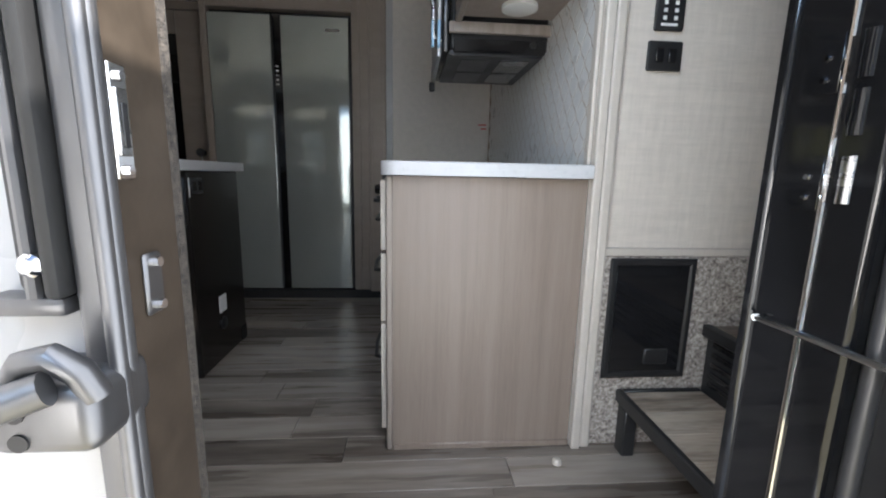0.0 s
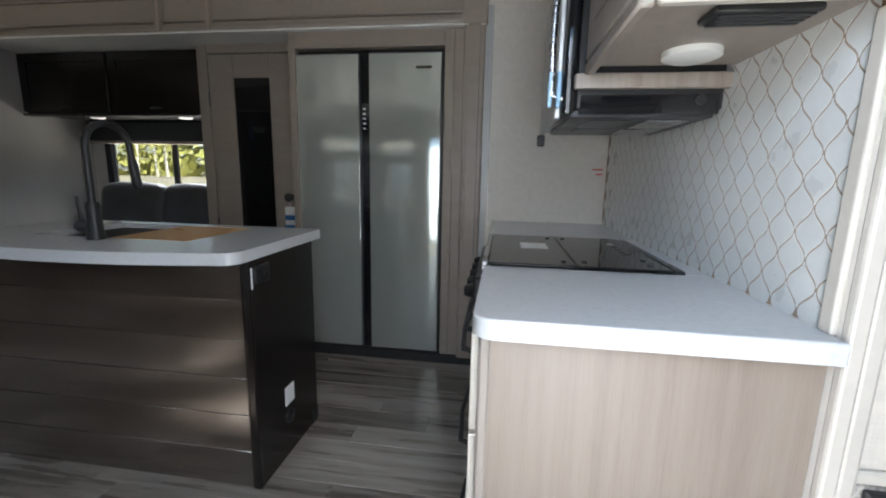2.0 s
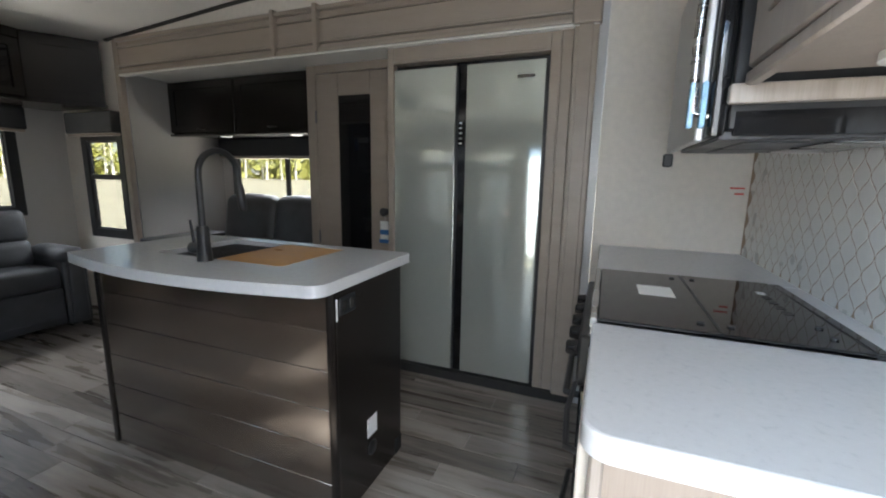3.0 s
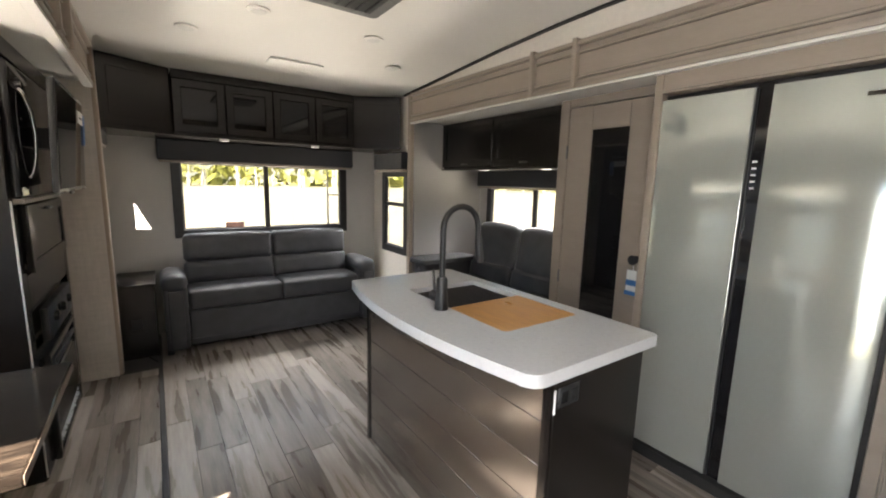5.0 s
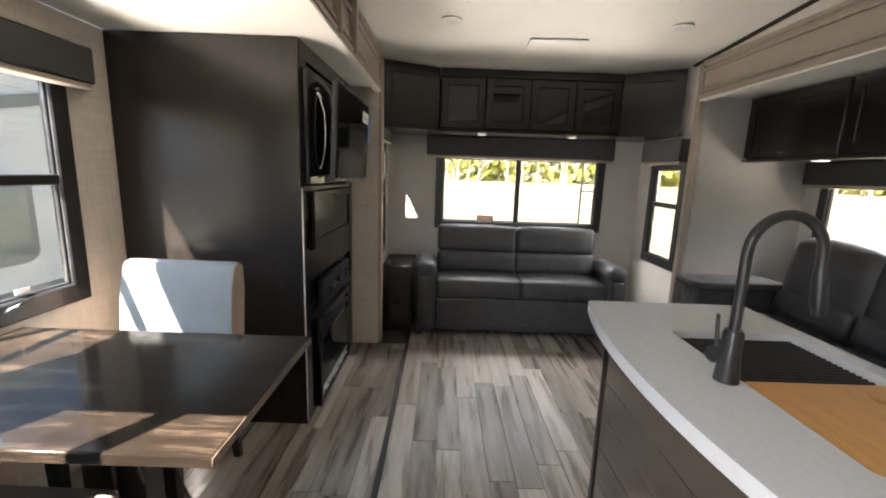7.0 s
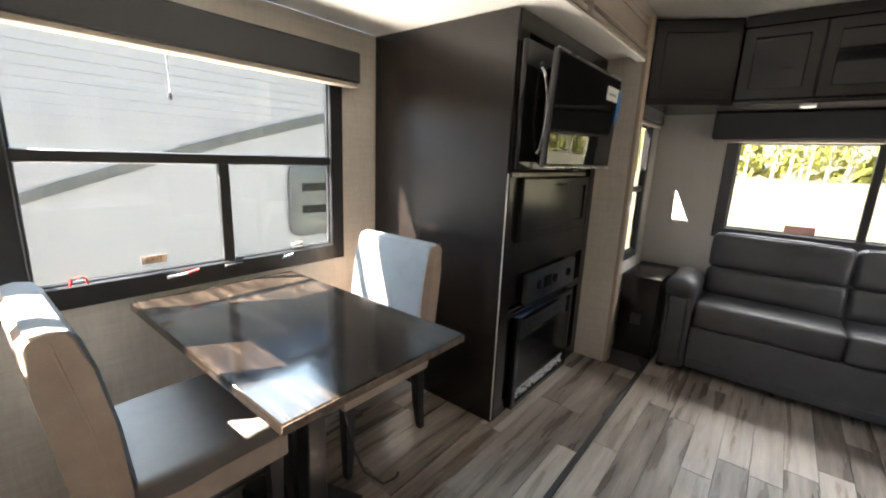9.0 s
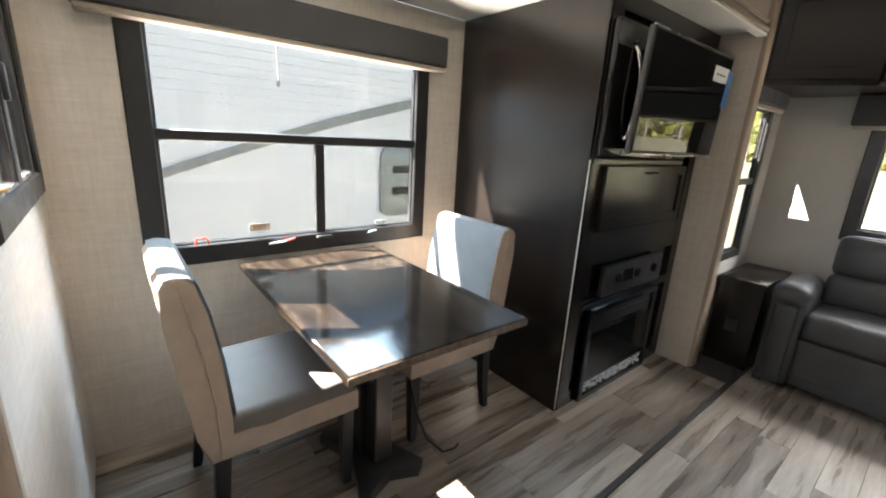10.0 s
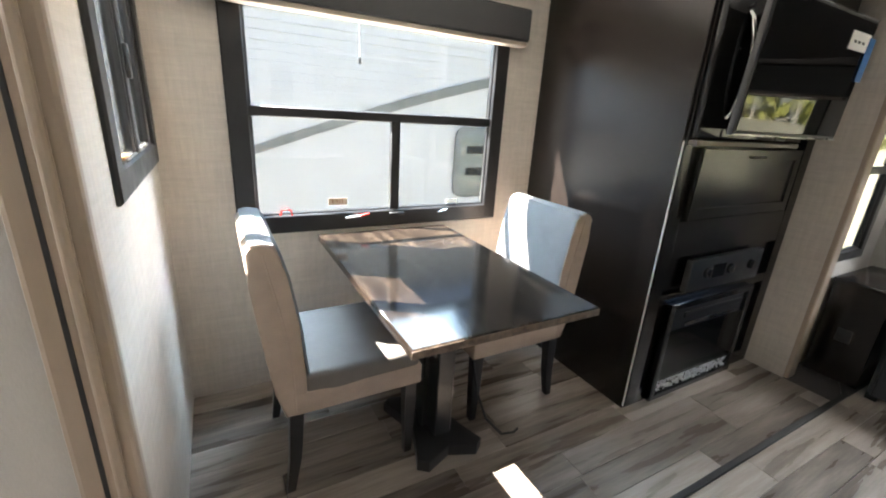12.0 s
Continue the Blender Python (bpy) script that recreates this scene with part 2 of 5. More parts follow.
BLUE_FILM = material("blue protective film", (0.30, 0.52, 0.72), 0.15, vary=0.1)
RED = material("red plastic", (0.60, 0.05, 0.04), 0.4)
GLASS = glass("window glass")
SIDING = material("off-white lap siding", (0.60, 0.605, 0.61), 0.4, vary=0.03, size=2)
GRAVEL = material("pale gravel", (0.31, 0.285, 0.20), 0.9, vary=0.25, size=0.6, fine=18, bump=0.3)
BARK = material("pale birch bark", (0.56, 0.53, 0.45), 0.9, vary=0.4, size=3, stretch=(4, 4, 0.5))
LEAVES = material("spring leaves", [(0.25, 0.26, 0.06), (0.33, 0.33, 0.08), (0.42, 0.40, 0.12)], 0.6, size=0.1, fine=1.2)
CRUSHED = material("crushed fire glass", (0.70, 0.72, 0.74), 0.15, vary=0.2, size=80)


# ---- builders ----
def box(x0, x1, y0, y1, z0, z1, bevel=0.004, segments=1, bm=None):
    bm = bm or bmesh.new()
    m = Matrix.Translation(((x0 + x1) / 2, (y0 + y1) / 2, (z0 + z1) / 2)) @ Matrix.Diagonal((abs(x1 - x0), abs(y1 - y0), abs(z1 - z0), 1))
    made = bmesh.ops.create_cube(bm, size=1, matrix=m)
    if bevel:
        edges = list({e for v in made["verts"] for e in v.link_edges})
        bmesh.ops.bevel(bm, geom=edges, offset=min(bevel, 0.45 * min(abs(x1 - x0), abs(y1 - y0), abs(z1 - z0))), segments=segments, affect="EDGES", profile=0.5)
    return bm


def tube(points, radius, sides=10, bm=None, closed=False):
    """A round rod along points; radius may be one number or one for each point."""
    bm = bm or bmesh.new()
    pts = [Vector(p) for p in points]
    radii = radius if isinstance(radius, (list, tuple)) else [radius] * len(pts)
    rings, up = [], None
    for k, p in enumerate(pts):
        way = (pts[min(k + 1, len(pts) - 1)] - pts[max(k - 1, 0)]).normalized()
        if up is None:
            up = way.orthogonal().normalized()
        up = (up - way * up.dot(way)).normalized()
        side = way.cross(up)
        rings.append([bm.verts.new(p + radii[k] * (up * math.cos(a) + side * math.sin(a))) for a in (2 * math.pi * n / sides for n in range(sides))])
    for a, b in zip(rings, rings[1:]):
        for n in range(sides):
            bm.faces.new((a[n], a[(n + 1) % sides], b[(n + 1) % sides], b[n]))
    bm.faces.new(rings[0][::-1])
    bm.faces.new(rings[-1])
    return bm


def slab(outline, z0, z1, bevel=0.004, segments=2):
    """An upright prism over a closed outline of (x, y)."""
    bm = bmesh.new()
    low = [bm.verts.new((x, y, z0)) for x, y in outline]
    face = bm.faces.new(low)
    top = bmesh.ops.extrude_face_region(bm, geom=[face])
    bmesh.ops.translate(bm, vec=(0, 0, z1 - z0), verts=[v for v in top["geom"] if isinstance(v, bmesh.types.BMVert)])
    bmesh.ops.recalc_face_normals(bm, faces=bm.faces)
    if bevel:
        rim = [e for e in bm.edges if abs(e.verts[0].co.z - e.verts[1].co.z) < 1e-6 and e.verts[0].co.z > (z0 + z1) / 2]
        bmesh.ops.bevel(bm, geom=rim, offset=bevel, segments=segments, affect="EDGES", profile=0.5)
    return bm


def finish(bm, name, mat, smooth=True):
    bmesh.ops.recalc_face_normals(bm, faces=bm.faces)
    me = bpy.data.meshes.new(name)
    bm.to_mesh(me)
    bm.free()
    for m in mat if isinstance(mat, (list, tuple)) else [mat]:
        me.materials.append(m)
    if smooth:
        me.shade_smooth()
        me.set_sharp_from_angle(angle=radians(38))
    return me


def thing(name, at, label, category, group="", kind=""):
    ob = new(name)
    ob.location = at
    ob.empty_display_size = 0.1
    return tagged(ob, label, category, group, kind)


def base_of(ob):
    p = Vector((0, 0, 0))
    while ob:
        p += ob.location
        ob = ob.parent
    return p


def part(name, bm, mat, parent, label="", smooth=True):
    """A mesh, given in the world's places, under a thing or a part that is not turned."""
    bmesh.ops.translate(bm, vec=-base_of(parent), verts=bm.verts)
    ob = new(name, finish(bm, name, mat, smooth))
    ob.parent = parent
    return tagged(ob, label)


def structure(name, bm, mat, label, category, smooth=False):
    return tagged(new(name, finish(bm, name, mat, smooth)), label, category, kind="structure")


def wall(name, axis, at, thick, u, z, holes, mats, label, category="wall"):
    """An upright wall: axis 'x' lies in the plane x = at, 'y' in y = at; thick goes on from there. u: from, to along it. holes: (u0, u1, z0, z1).
    mats: the face at `at`, and the rest."""
    us = sorted({*u, *(h[0] for h in holes), *(h[1] for h in holes)})
    zs = sorted({*z, *(h[2] for h in holes), *(h[3] for h in holes)})
    us, zs = [v for v in us if u[0] <= v <= u[1]], [v for v in zs if z[0] <= v <= z[1]]
    solid = lambda i, j: 0 <= i < len(us) - 1 and 0 <= j < len(zs) - 1 and not any(
        h[0] < (us[i] + us[i + 1]) / 2 < h[1] and h[2] < (zs[j] + zs[j + 1]) / 2 < h[3] for h in holes)
    bm, seen = bmesh.new(), {}

    def vert(i, j, k):
        if (i, j, k) not in seen:
            d = at + thick * k
            seen[i, j, k] = bm.verts.new((d, us[i], zs[j]) if axis == "x" else (us[i], d, zs[j]))
        return seen[i, j, k]

    for i in range(len(us) - 1):
        for j in range(len(zs) - 1):
            if not solid(i, j):
                continue
            for k in (0, 1):
                bm.faces.new([vert(i, j, k), vert(i + 1, j, k), vert(i + 1, j + 1, k), vert(i, j + 1, k)]).material_index = k
            for di, dj, a, b in ((-1, 0, (0, 0), (0, 1)), (1, 0, (1, 0), (1, 1)), (0, -1, (0, 0), (1, 0)), (0, 1, (0, 1), (1, 1))):
                if not solid(i + di, j + dj):
                    q = [(i + a[0], j + a[1]), (i + b[0], j + b[1])]
                    bm.faces.new([vert(*q[0], 0), vert(*q[1], 0), vert(*q[1], 1), vert(*q[0], 1)]).material_index = 1
    return structure(name, bm, mats, label, category)


def axis_box(axis, d0, d1, u0, u1, z0, z1, bevel=0.003, bm=None):
    """A box whose depth runs along the axis and its width along the other one."""
    return box(d0, d1, u0, u1, z0, z1, bevel, 1, bm) if axis == "x" else box(u0, u1, d0, d1, z0, z1, bevel, 1, bm)


def ring(axis, d0, d1, u0, u1, z0, z1, w, bevel=0.004):
    """A rectangular frame with bars w wide, in one piece."""
    bm = bmesh.new()
    rows4 = []
    for d, q in ((d0, 0), (d0, w), (d1, w), (d1, 0)):
        rows4.append([bm.verts.new((d, u, z) if axis == "x" else (u, d, z)) for u, z in ((u0 + q, z0 + q), (u1 - q, z0 + q), (u1 - q, z1 - q), (u0 + q, z1 - q))])
    for a in range(4):
        for k in range(4):
            bm.faces.new((rows4[a][k], rows4[a][(k + 1) % 4], rows4[(a + 1) % 4][(k + 1) % 4], rows4[(a + 1) % 4][k]))
    bmesh.ops.recalc_face_normals(bm, faces=bm.faces)
    long = [e for e in bm.edges if e.calc_face_angle(0) > 1.0 and not any(abs(e.verts[0].co[n] - e.verts[1].co[n]) > 1e-6 for n in range(3) if n == ("x", "y").index(axis))]
    bmesh.ops.bevel(bm, geom=[e for e in long if e.calc_length() > 1.5 * w], offset=min(bevel, 0.3 * w, 0.3 * abs(d1 - d0)), segments=1, affect="EDGES", profile=0.5)
    return bm



# ---- shell of the trailer ----
def ceiling_height(x):
    return float(np.interp(x, [-4.4, -3.7, -2.3, -1.6, 3.1], [2.25, 2.28, 2.385, 2.42, 2.42]))


REAR, NORTH, SOUTH, FRONT = -4.40, 3.20, 0.76, 3.0
wall("wall_south_rear", "y", SOUTH, -0.035, (-4.50, -3.672), (-0.15, 2.5), [(-4.17, -3.70, 0.68, 1.69)],
     (WALLPAPER_GREY, EXTERIOR), "grey-beige side wall with a tall corner window")
wall("wall_south", "y", SOUTH, -0.10, (-3.672, 3.1), (-0.15, 2.5), [(-0.062, 0.662, -0.02, 2.05), (-3.594, -0.478, -0.121, 2.062)],
     (WALLPAPER_GREY, EXTERIOR), "beige linen-papered side wall with the entry door opening")
wall("wall_north", "y", NORTH, 0.05, (-4.50, 3.1), (-0.15, 2.5), [(-3.572, 0.072, -0.051, 2.101), (-4.16, -3.62, 0.68, 1.57)],
     (CREAM_WALL, EXTERIOR), "beige linen-papered side wall open to the kitchen slide-out")
wall("wall_rear", "x", REAR, -0.05, (0.66, 3.30), (-0.15, 2.5), [(1.235, 2.855, 0.890, 1.625)], (WALLPAPER_GREY, EXTERIOR), "grey-beige rear wall with a wide window")
wall("wall_kitchen", "x", 0.737, 0.063, (1.48, 3.20), (0.0, 2.5), [], (CREAM_WALL, WALLPAPER), "white kitchen partition behind the range")
wall("wall_hall", "y", 1.50, 0.08, (0.80, 3.0), (0.0, 2.5), [], (WALLPAPER, WALLPAPER), "cream linen-papered hallway wall")
wall("wall_front", "x", FRONT, 0.10, (0.66, 3.30), (-0.15, 2.5), [], (WALLPAPER, EXTERIOR), "cream papered wall at the end of the hall")

bm = bmesh.new()
xs = [-4.50 + 0.2535 * k for k in range(31)]
rows = [[bm.verts.new((x, y, ceiling_height(x) + dz)) for x in xs] for y, dz in ((0.66, 0), (3.30, 0), (3.30, 0.10), (0.66, 0.10))]
for a in range(4):
    for k in range(30):
        bm.faces.new((rows[a][k], rows[a][k + 1], rows[(a + 1) % 4][k + 1], rows[(a + 1) % 4][k]))
structure("ceiling", bm, CEILING, "white smooth vinyl ceiling with recessed lamps", "ceiling", True)

floor = structure("floor", box(-4.40, 3.0, 0.66, 3.30, -0.15, -0.006, 0), FLOOR_BED, "weathered grey oak plank floor", "floor")

# dinette slide-out
wall("slide_wall_south", "y", -0.33, -0.04, (-3.594, -0.48), (-0.12, 2.02), [(-2.15, -0.85, 0.83, 1.785)], (WALLPAPER, EXTERIOR), "cream linen-papered dinette wall with a black window")
wall("slide_wall_east", "x", -0.55, 0.045, (-0.33, 0.78), (-0.12, 2.02), [(-0.20, 0.48, 1.17, 1.86)], (WALLPAPER, EXTERIOR), "cream papered slide-out end wall with a narrow window")
wall("slide_wall_west", "x", -3.572, -0.022, (-0.33, 0.80), (-0.12, 2.02), [], (WALLPAPER, EXTERIOR), "taupe papered slide-out end wall")
structure("slide_ceiling_south", box(-3.594, -0.55, -0.33, 0.80, 2.021, 2.028, 0), CEILING, "white slide-out ceiling over the dinette", "ceiling")
structure("slide_roof_south", box(-3.48, -0.505, -0.37, 0.66, 2.029, 2.060, 0), EXTERIOR, "white fibreglass roof of the dinette slide-out", "roof")
slide_floor = structure("slide_floor", box(-3.572, -0.55, -0.33, 0.66, -0.12, -0.006, 0), FLOOR_BED, "oak plank floor of the dinette slide-out", "floor")
structure("floor_strip", box(-3.64, -0.50, 1.030, 1.058, -0.006, 0.008, 0.004), RUBBER, "black rubber edge of the slide-out floor", "trim")
bm = slab([(-3.64, 1.03), (-3.64, 1.058), (-3.70, 1.058), (-3.86, 0.99), (-3.86, 0.965), (-3.70, 1.03)], -0.006, 0.006, 0.002)
structure("floor_strip_end", bm, RUBBER, "black rubber corner of the slide-out floor edge", "trim")

# kitchen slide-out
wall("slide_wall_north", "y", 4.05, 0.04, (-3.57, 0.07), (-0.05, 2.10), [(-3.36, -2.05, 0.94, 1.48)], (WALLPAPER_GREY, EXTERIOR), "grey-beige wall behind the recliners with a window")
wall("slide_end_west", "x", -3.50, -0.07, (3.202, 4.05), (-0.05, 2.10), [], (DARKER_GREY, EXTERIOR), "taupe-grey end wall of the kitchen slide-out")
wall("slide_end_east", "x", 0.0, 0.07, (3.202, 4.05), (-0.05, 2.10), [], (WALLPAPER_GREY, EXTERIOR), "end wall of the kitchen slide-out")
structure("slide_ceiling_north", box(-3.50, 0.0, 3.21, 4.05, 2.02, 2.10, 0), CEILING, "white slide-out ceiling over the recliners", "ceiling")
structure("slide_floor_north", box(-3.50, 0.0, 3.215, 4.05, -0.05, 0.045, 0.004), VALANCE, "dark carpeted slide-out floor", "floor")


def fascia(name, y, x0, x1, out, posts, label):
    """The moulded header over a slide-out; out: +1 where the room lies towards +y."""
    f = thing(name, ((x0 + x1) / 2, y, 2.0), label, "trim", kind="structure")
    d = 0.035 * out
    part("board", box(x0, x1, y, y + d, 2.0, 2.245, 0.004), TAUPE_TRIM, f)
    part("lower_moulding", box(x0, x1, y, y + d * 1.6, 2.0, 2.028, 0.008, 2), TAUPE_TRIM, f)
    part("soffit_lip", box(x0, x1, y + d * 0.1, y + d * 1.45, 1.986, 1.9995, 0.003), CEILING, f, "white lip under the header")
    for z0 in (2.052, 2.190):
        part("bead", box(x0, x1, y, y + d * 1.45, z0, z0 + 0.015, 0.006, 2), TAUPE_TRIM, f)
        # thin dark strips beside each bead paint in the shade of its edges
        for zg in (z0 - 0.0035, z0 + 0.0155):
            part("groove_shade", box(x0, x1, y, y + d * 1.05, zg, zg + 0.003, 0), BRONZE, f)
    part("crown_moulding", box(x0, x1, y, y + d * 1.8, 2.232, 2.262, 0.012, 2), TAUPE_TRIM, f)
    for px in posts:
        part("bracket", box(px - 0.016, px + 0.016, y, y + d * 2.1, 2.0, 2.275, 0.008, 2), TAUPE_TRIM, f)
    return f


fascia("fascia_north", 3.198, -3.50, 0.03, -1, (-1.94, -1.61), "taupe moulded wooden header over the kitchen slide-out")
fascia("fascia_south", 0.762, -3.62, -0.50, 1, (-2.62, -2.30), "taupe moulded wooden header over the dinette slide-out")


def strip(name, x0, x1, y0, y1, mat, label):
    """A trim that follows the ceiling."""
    bm = bmesh.new()
    n = 16
    ring_rows = []
    for k in range(n + 1):
        x = x0 + (x1 - x0) * k / n
        z = ceiling_height(x)
        ring_rows.append([bm.verts.new((x, y, z - dz)) for y, dz in ((y0, 0.001), (y1, 0.001), (y1, 0.014), (y0, 0.014))])
    for a, b in zip(ring_rows, ring_rows[1:]):
        for k in range(4):
            bm.faces.new((a[k], a[(k + 1) % 4], b[(k + 1) % 4], b[k]))
    bm.faces.new(ring_rows[0])
    bm.faces.new(ring_rows[-1][::-1])
    return structure(name, bm, mat, label, "trim")


strip("ceiling_trim_north", -3.68, 0.73, 3.172, 3.199, RUBBER, "thin black trim between ceiling and wall")

# posts at the ends of the slide-outs
structure("trim_post_north_west", box(-3.56, -3.50, 3.155, 3.199, 0.0, 2.26, 0.008, 2), TAUPE_TRIM, "taupe upright moulding beside the recliner slide-out", "trim")
structure("trim_post_north_east", box(-0.085, 0.03, 3.150, 3.199, 0.05, 2.005, 0.010, 2), TAUPE_TRIM, "taupe upright moulding beside the fridge", "trim")
structure("trim_bead_north_east", box(-0.062, 0.005, 3.142, 3.152, 0.06, 1.995, 0.005, 2), TAUPE_TRIM, "raised bead on the taupe upright moulding", "trim")
structure("trim_block_north_east", box(-0.095, 0.04, 3.128, 3.199, 1.992, 2.285, 0.010, 2), TAUPE_TRIM, "taupe corner block of the header", "trim")
structure("trim_post_south_west", box(-3.66, -3.573, 0.762, 0.825, 0.0, 2.26, 0.010, 2), TAN, "tan upright moulding beside the fireplace tower", "trim")
structure("trim_post_south_east", box(-0.56, -0.455, 0.762, 0.800, 0.0, 2.26, 0.010, 2), TAN, "tan upright moulding beside the dinette", "trim")
# flat black strip: the dark of a recess is put in as colour
structure("trim_post_south_shade_line", box(-0.502, -0.494, 0.797, 0.8015, 0.0, 2.26, 0), RUBBER, "black strip drawn as a shade line on the taupe upright moulding", "trim")
structure("trim_post_south_bead", box(-0.535, -0.515, 0.798, 0.812, 0.0, 2.26, 0.006, 2), TAN, "rounded bead on the taupe upright moulding", "trim")

# hall: cream corner moulding, granite wainscot
structure("trim_corner_inner", box(0.735, 0.765, 1.462, 1.484, 0.0, 2.40, 0.006, 2), CREAM_TRIM, "cream corner moulding beside the counter", "trim")
structure("trim_corner_outer", box(0.766, 0.800, 1.470, 1.500, 0.0, 2.40, 0.008, 2), CREAM_TRIM, "cream corner moulding of the hallway wall", "trim")
structure("wainscot_stone", box(0.800, 3.0, 1.490, 1.4995, 0.0, 0.645, 0.002), GRANITE, "speckled brown granite-look wainscot panel", "trim")
structure("trim_wainscot", box(0.800, 3.0, 1.486, 1.4995, 0.646, 0.672, 0.004), CREAM_TRIM, "cream strip above the stone wainscot", "trim")


# ---- windows ----
def window(name, axis, at, out, u0, u1, z0, z1, frame_w, bars, label, deep=0.03):
    """A black framed window. at: the room's face of the wall; out: +1 or -1, the way outside. bars: (kind, place, from, to)."""
    w = thing(name, ((at, (u0 + u1) / 2, z0) if axis == "x" else ((u0 + u1) / 2, at, z0)), label, "window", kind="structure")
    d0, d1 = sorted((at - out * 0.014, at + out * deep))
    part("window_frame", ring(axis, d0, d1, u0, u1, z0, z1, frame_w, 0.006), BLACK, w)
    part("inner_rim", ring(axis, *sorted((at + out * 0.002, at + out * 0.026)), u0 + frame_w - 0.004, u1 - frame_w + 0.004, z0 + frame_w - 0.004, z1 - frame_w + 0.004, 0.014, 0.004), BLACK, w)
    b0, b1 = sorted((at - out * 0.006, at + out * 0.024))
    for kind, place, lo, hi, bw in bars:
        bm = axis_box(axis, b0, b1, lo, hi, place - bw / 2, place + bw / 2, 0.005) if kind == "h" else axis_box(axis, b0 + 0.002, b1 - 0.002, place - bw / 2, place + bw / 2, lo, hi, 0.005)
        part("mullion", bm, BLACK, w)
    pane = part("pane", axis_box(axis, *sorted((at + out * 0.010, at + out * 0.014)), u0 + frame_w - 0.002, u1 - frame_w + 0.002, z0 + frame_w - 0.002, z1 - frame_w + 0.002, 0), GLASS, w, smooth=False)
    pane.visible_shadow = False
    return w


dinette_window = window("window_1", "y", -0.33, -1, -2.19, -0.81, 0.785, 1.815, 0.085, [("h", 1.325, -2.12, -0.88, 0.045), ("v", -1.553, 0.86, 1.31, 0.05)], "black framed dinette window with two lower sliding panes")
end_window = window("window_2", "x", -0.55, 1, -0.265, 0.525, 1.12, 1.88, 0.075, [("v", 0.146, 1.19, 1.81, 0.070), ("v", -0.160, 1.19, 1.81, 0.060)], "narrow black framed window in the slide-out end wall")
part("sash_stile", box(-0.560, -0.546, 0.124, 0.168, 1.20, 1.80, 0.004), VALANCE, end_window, "charcoal sliding sash stile")
part("sash_latch", box(-0.572, -0.559, 0.133, 0.159, 1.40, 1.49, 0.005, 2), BLACK, end_window, "black sash latch")
part("sill_track", box(-0.556, -0.530, -0.11, 0.45, 1.194, 1.206, 0.002), STEEL, end_window, "bright sill track")
part("track_clip", box(-0.562, -0.545, 0.33, 0.40, 1.206, 1.216, 0.003), BOARD, end_window, "brass-coloured track clip")
rear_window = window("window_3", "x", REAR, -1, 1.225, 2.858, 0.875, 1.630, 0.076, [("v", 2.023, 0.94, 1.565, 0.046), ("v", 2.648, 0.94, 1.565, 0.012), ("h", 1.277, 2.648, 2.79, 0.010)], "wide black framed rear window above the sofa")
window("window_4", "y", NORTH, 1, -4.17, -3.615, 0.675, 1.575, 0.075, [("h", 1.20, -4.10, -3.69, 0.04)], "tall narrow black framed side window in the rear corner")
window("window_5", "y", SOUTH, -1, -4.18, -3.69, 0.675, 1.705, 0.06, [("h", 1.20, -4.13, -3.74, 0.04)], "tall narrow black framed side window beside the end table")
window("window_6", "y", 4.05, 1, -3.37, -2.04, 0.93, 1.50, 0.07, [("v", -2.69, 0.99, 1.43, 0.05)], "black framed window behind the recliners")

# fittings of the dinette window
part("caution_label", box(-4.3885, -4.3870, 1.64, 1.80, 0.960, 1.010, 0), material("pale red label", (0.60, 0.33, 0.26), 0.6), rear_window, "small pale red label")
part("exit_label", box(-1.305, -1.215, -0.3385, -0.3370, 0.905, 0.937, 0), material("faded tan label", (0.62, 0.50, 0.37), 0.6), dinette_window, "small faded exit label")


def lettering(name, words, m, size, mat, parent, label="", extrude=0.0006):
    cu = bpy.data.curves.new(name, "FONT")
    cu.body, cu.size, cu.extrude, cu.align_x, cu.align_y = words, size, extrude, "CENTER", "CENTER"
    tmp = new(name, cu)
    me = bpy.data.meshes.new_from_object(tmp.evaluated_get(bpy.context.evaluated_depsgraph_get()))
    bpy.data.objects.remove(tmp)
    me.materials.clear()
    me.materials.append(mat)
    ob = new(name, me)
    ob.parent = parent
    ob.matrix_basis = Matrix.Translation(-base_of(parent)) @ m
    return tagged(ob, label)


lettering("exit_lettering", "EXIT", pose(-1.26, -0.336, 0.921, 90, 0, 180), 0.030, material("brown print", (0.30, 0.13, 0.07), 0.6), dinette_window)
part("red_latch", tube([(-0.99, -0.310, 0.872), (-0.995, -0.300, 0.90), (-1.02, -0.298, 0.905), (-1.035, -0.300, 0.895), (-1.04, -0.310, 0.872)], 0.004, 6), RED, dinette_window, "red emergency latch")
part("lever_handle", tube([(-1.29, -0.312, 0.842), (-1.33, -0.295, 0.85), (-1.36, -0.292, 0.852)], 0.005, 6), WHITE_PLASTIC, dinette_window, "white window lever")
part("lever_grip", tube([(-1.36, -0.292, 0.852), (-1.405, -0.292, 0.862)], 0.006, 6), RED, dinette_window, "red lever grip")
part("clear_latch", tube([(-1.80, -0.312, 0.842), (-1.83, -0.295, 0.856), (-1.85, -0.295, 0.858)], 0.005, 6), CHROME, dinette_window)
part("slide_latch", box(-1.60, -1.52, -0.318, -0.300, 0.842, 0.858, 0.004), BLACK, dinette_window)
part("corner_label", box(-1.93, -1.87, -0.3385, -0.3370, 0.885, 0.905, 0), PAPER, dinette_window)


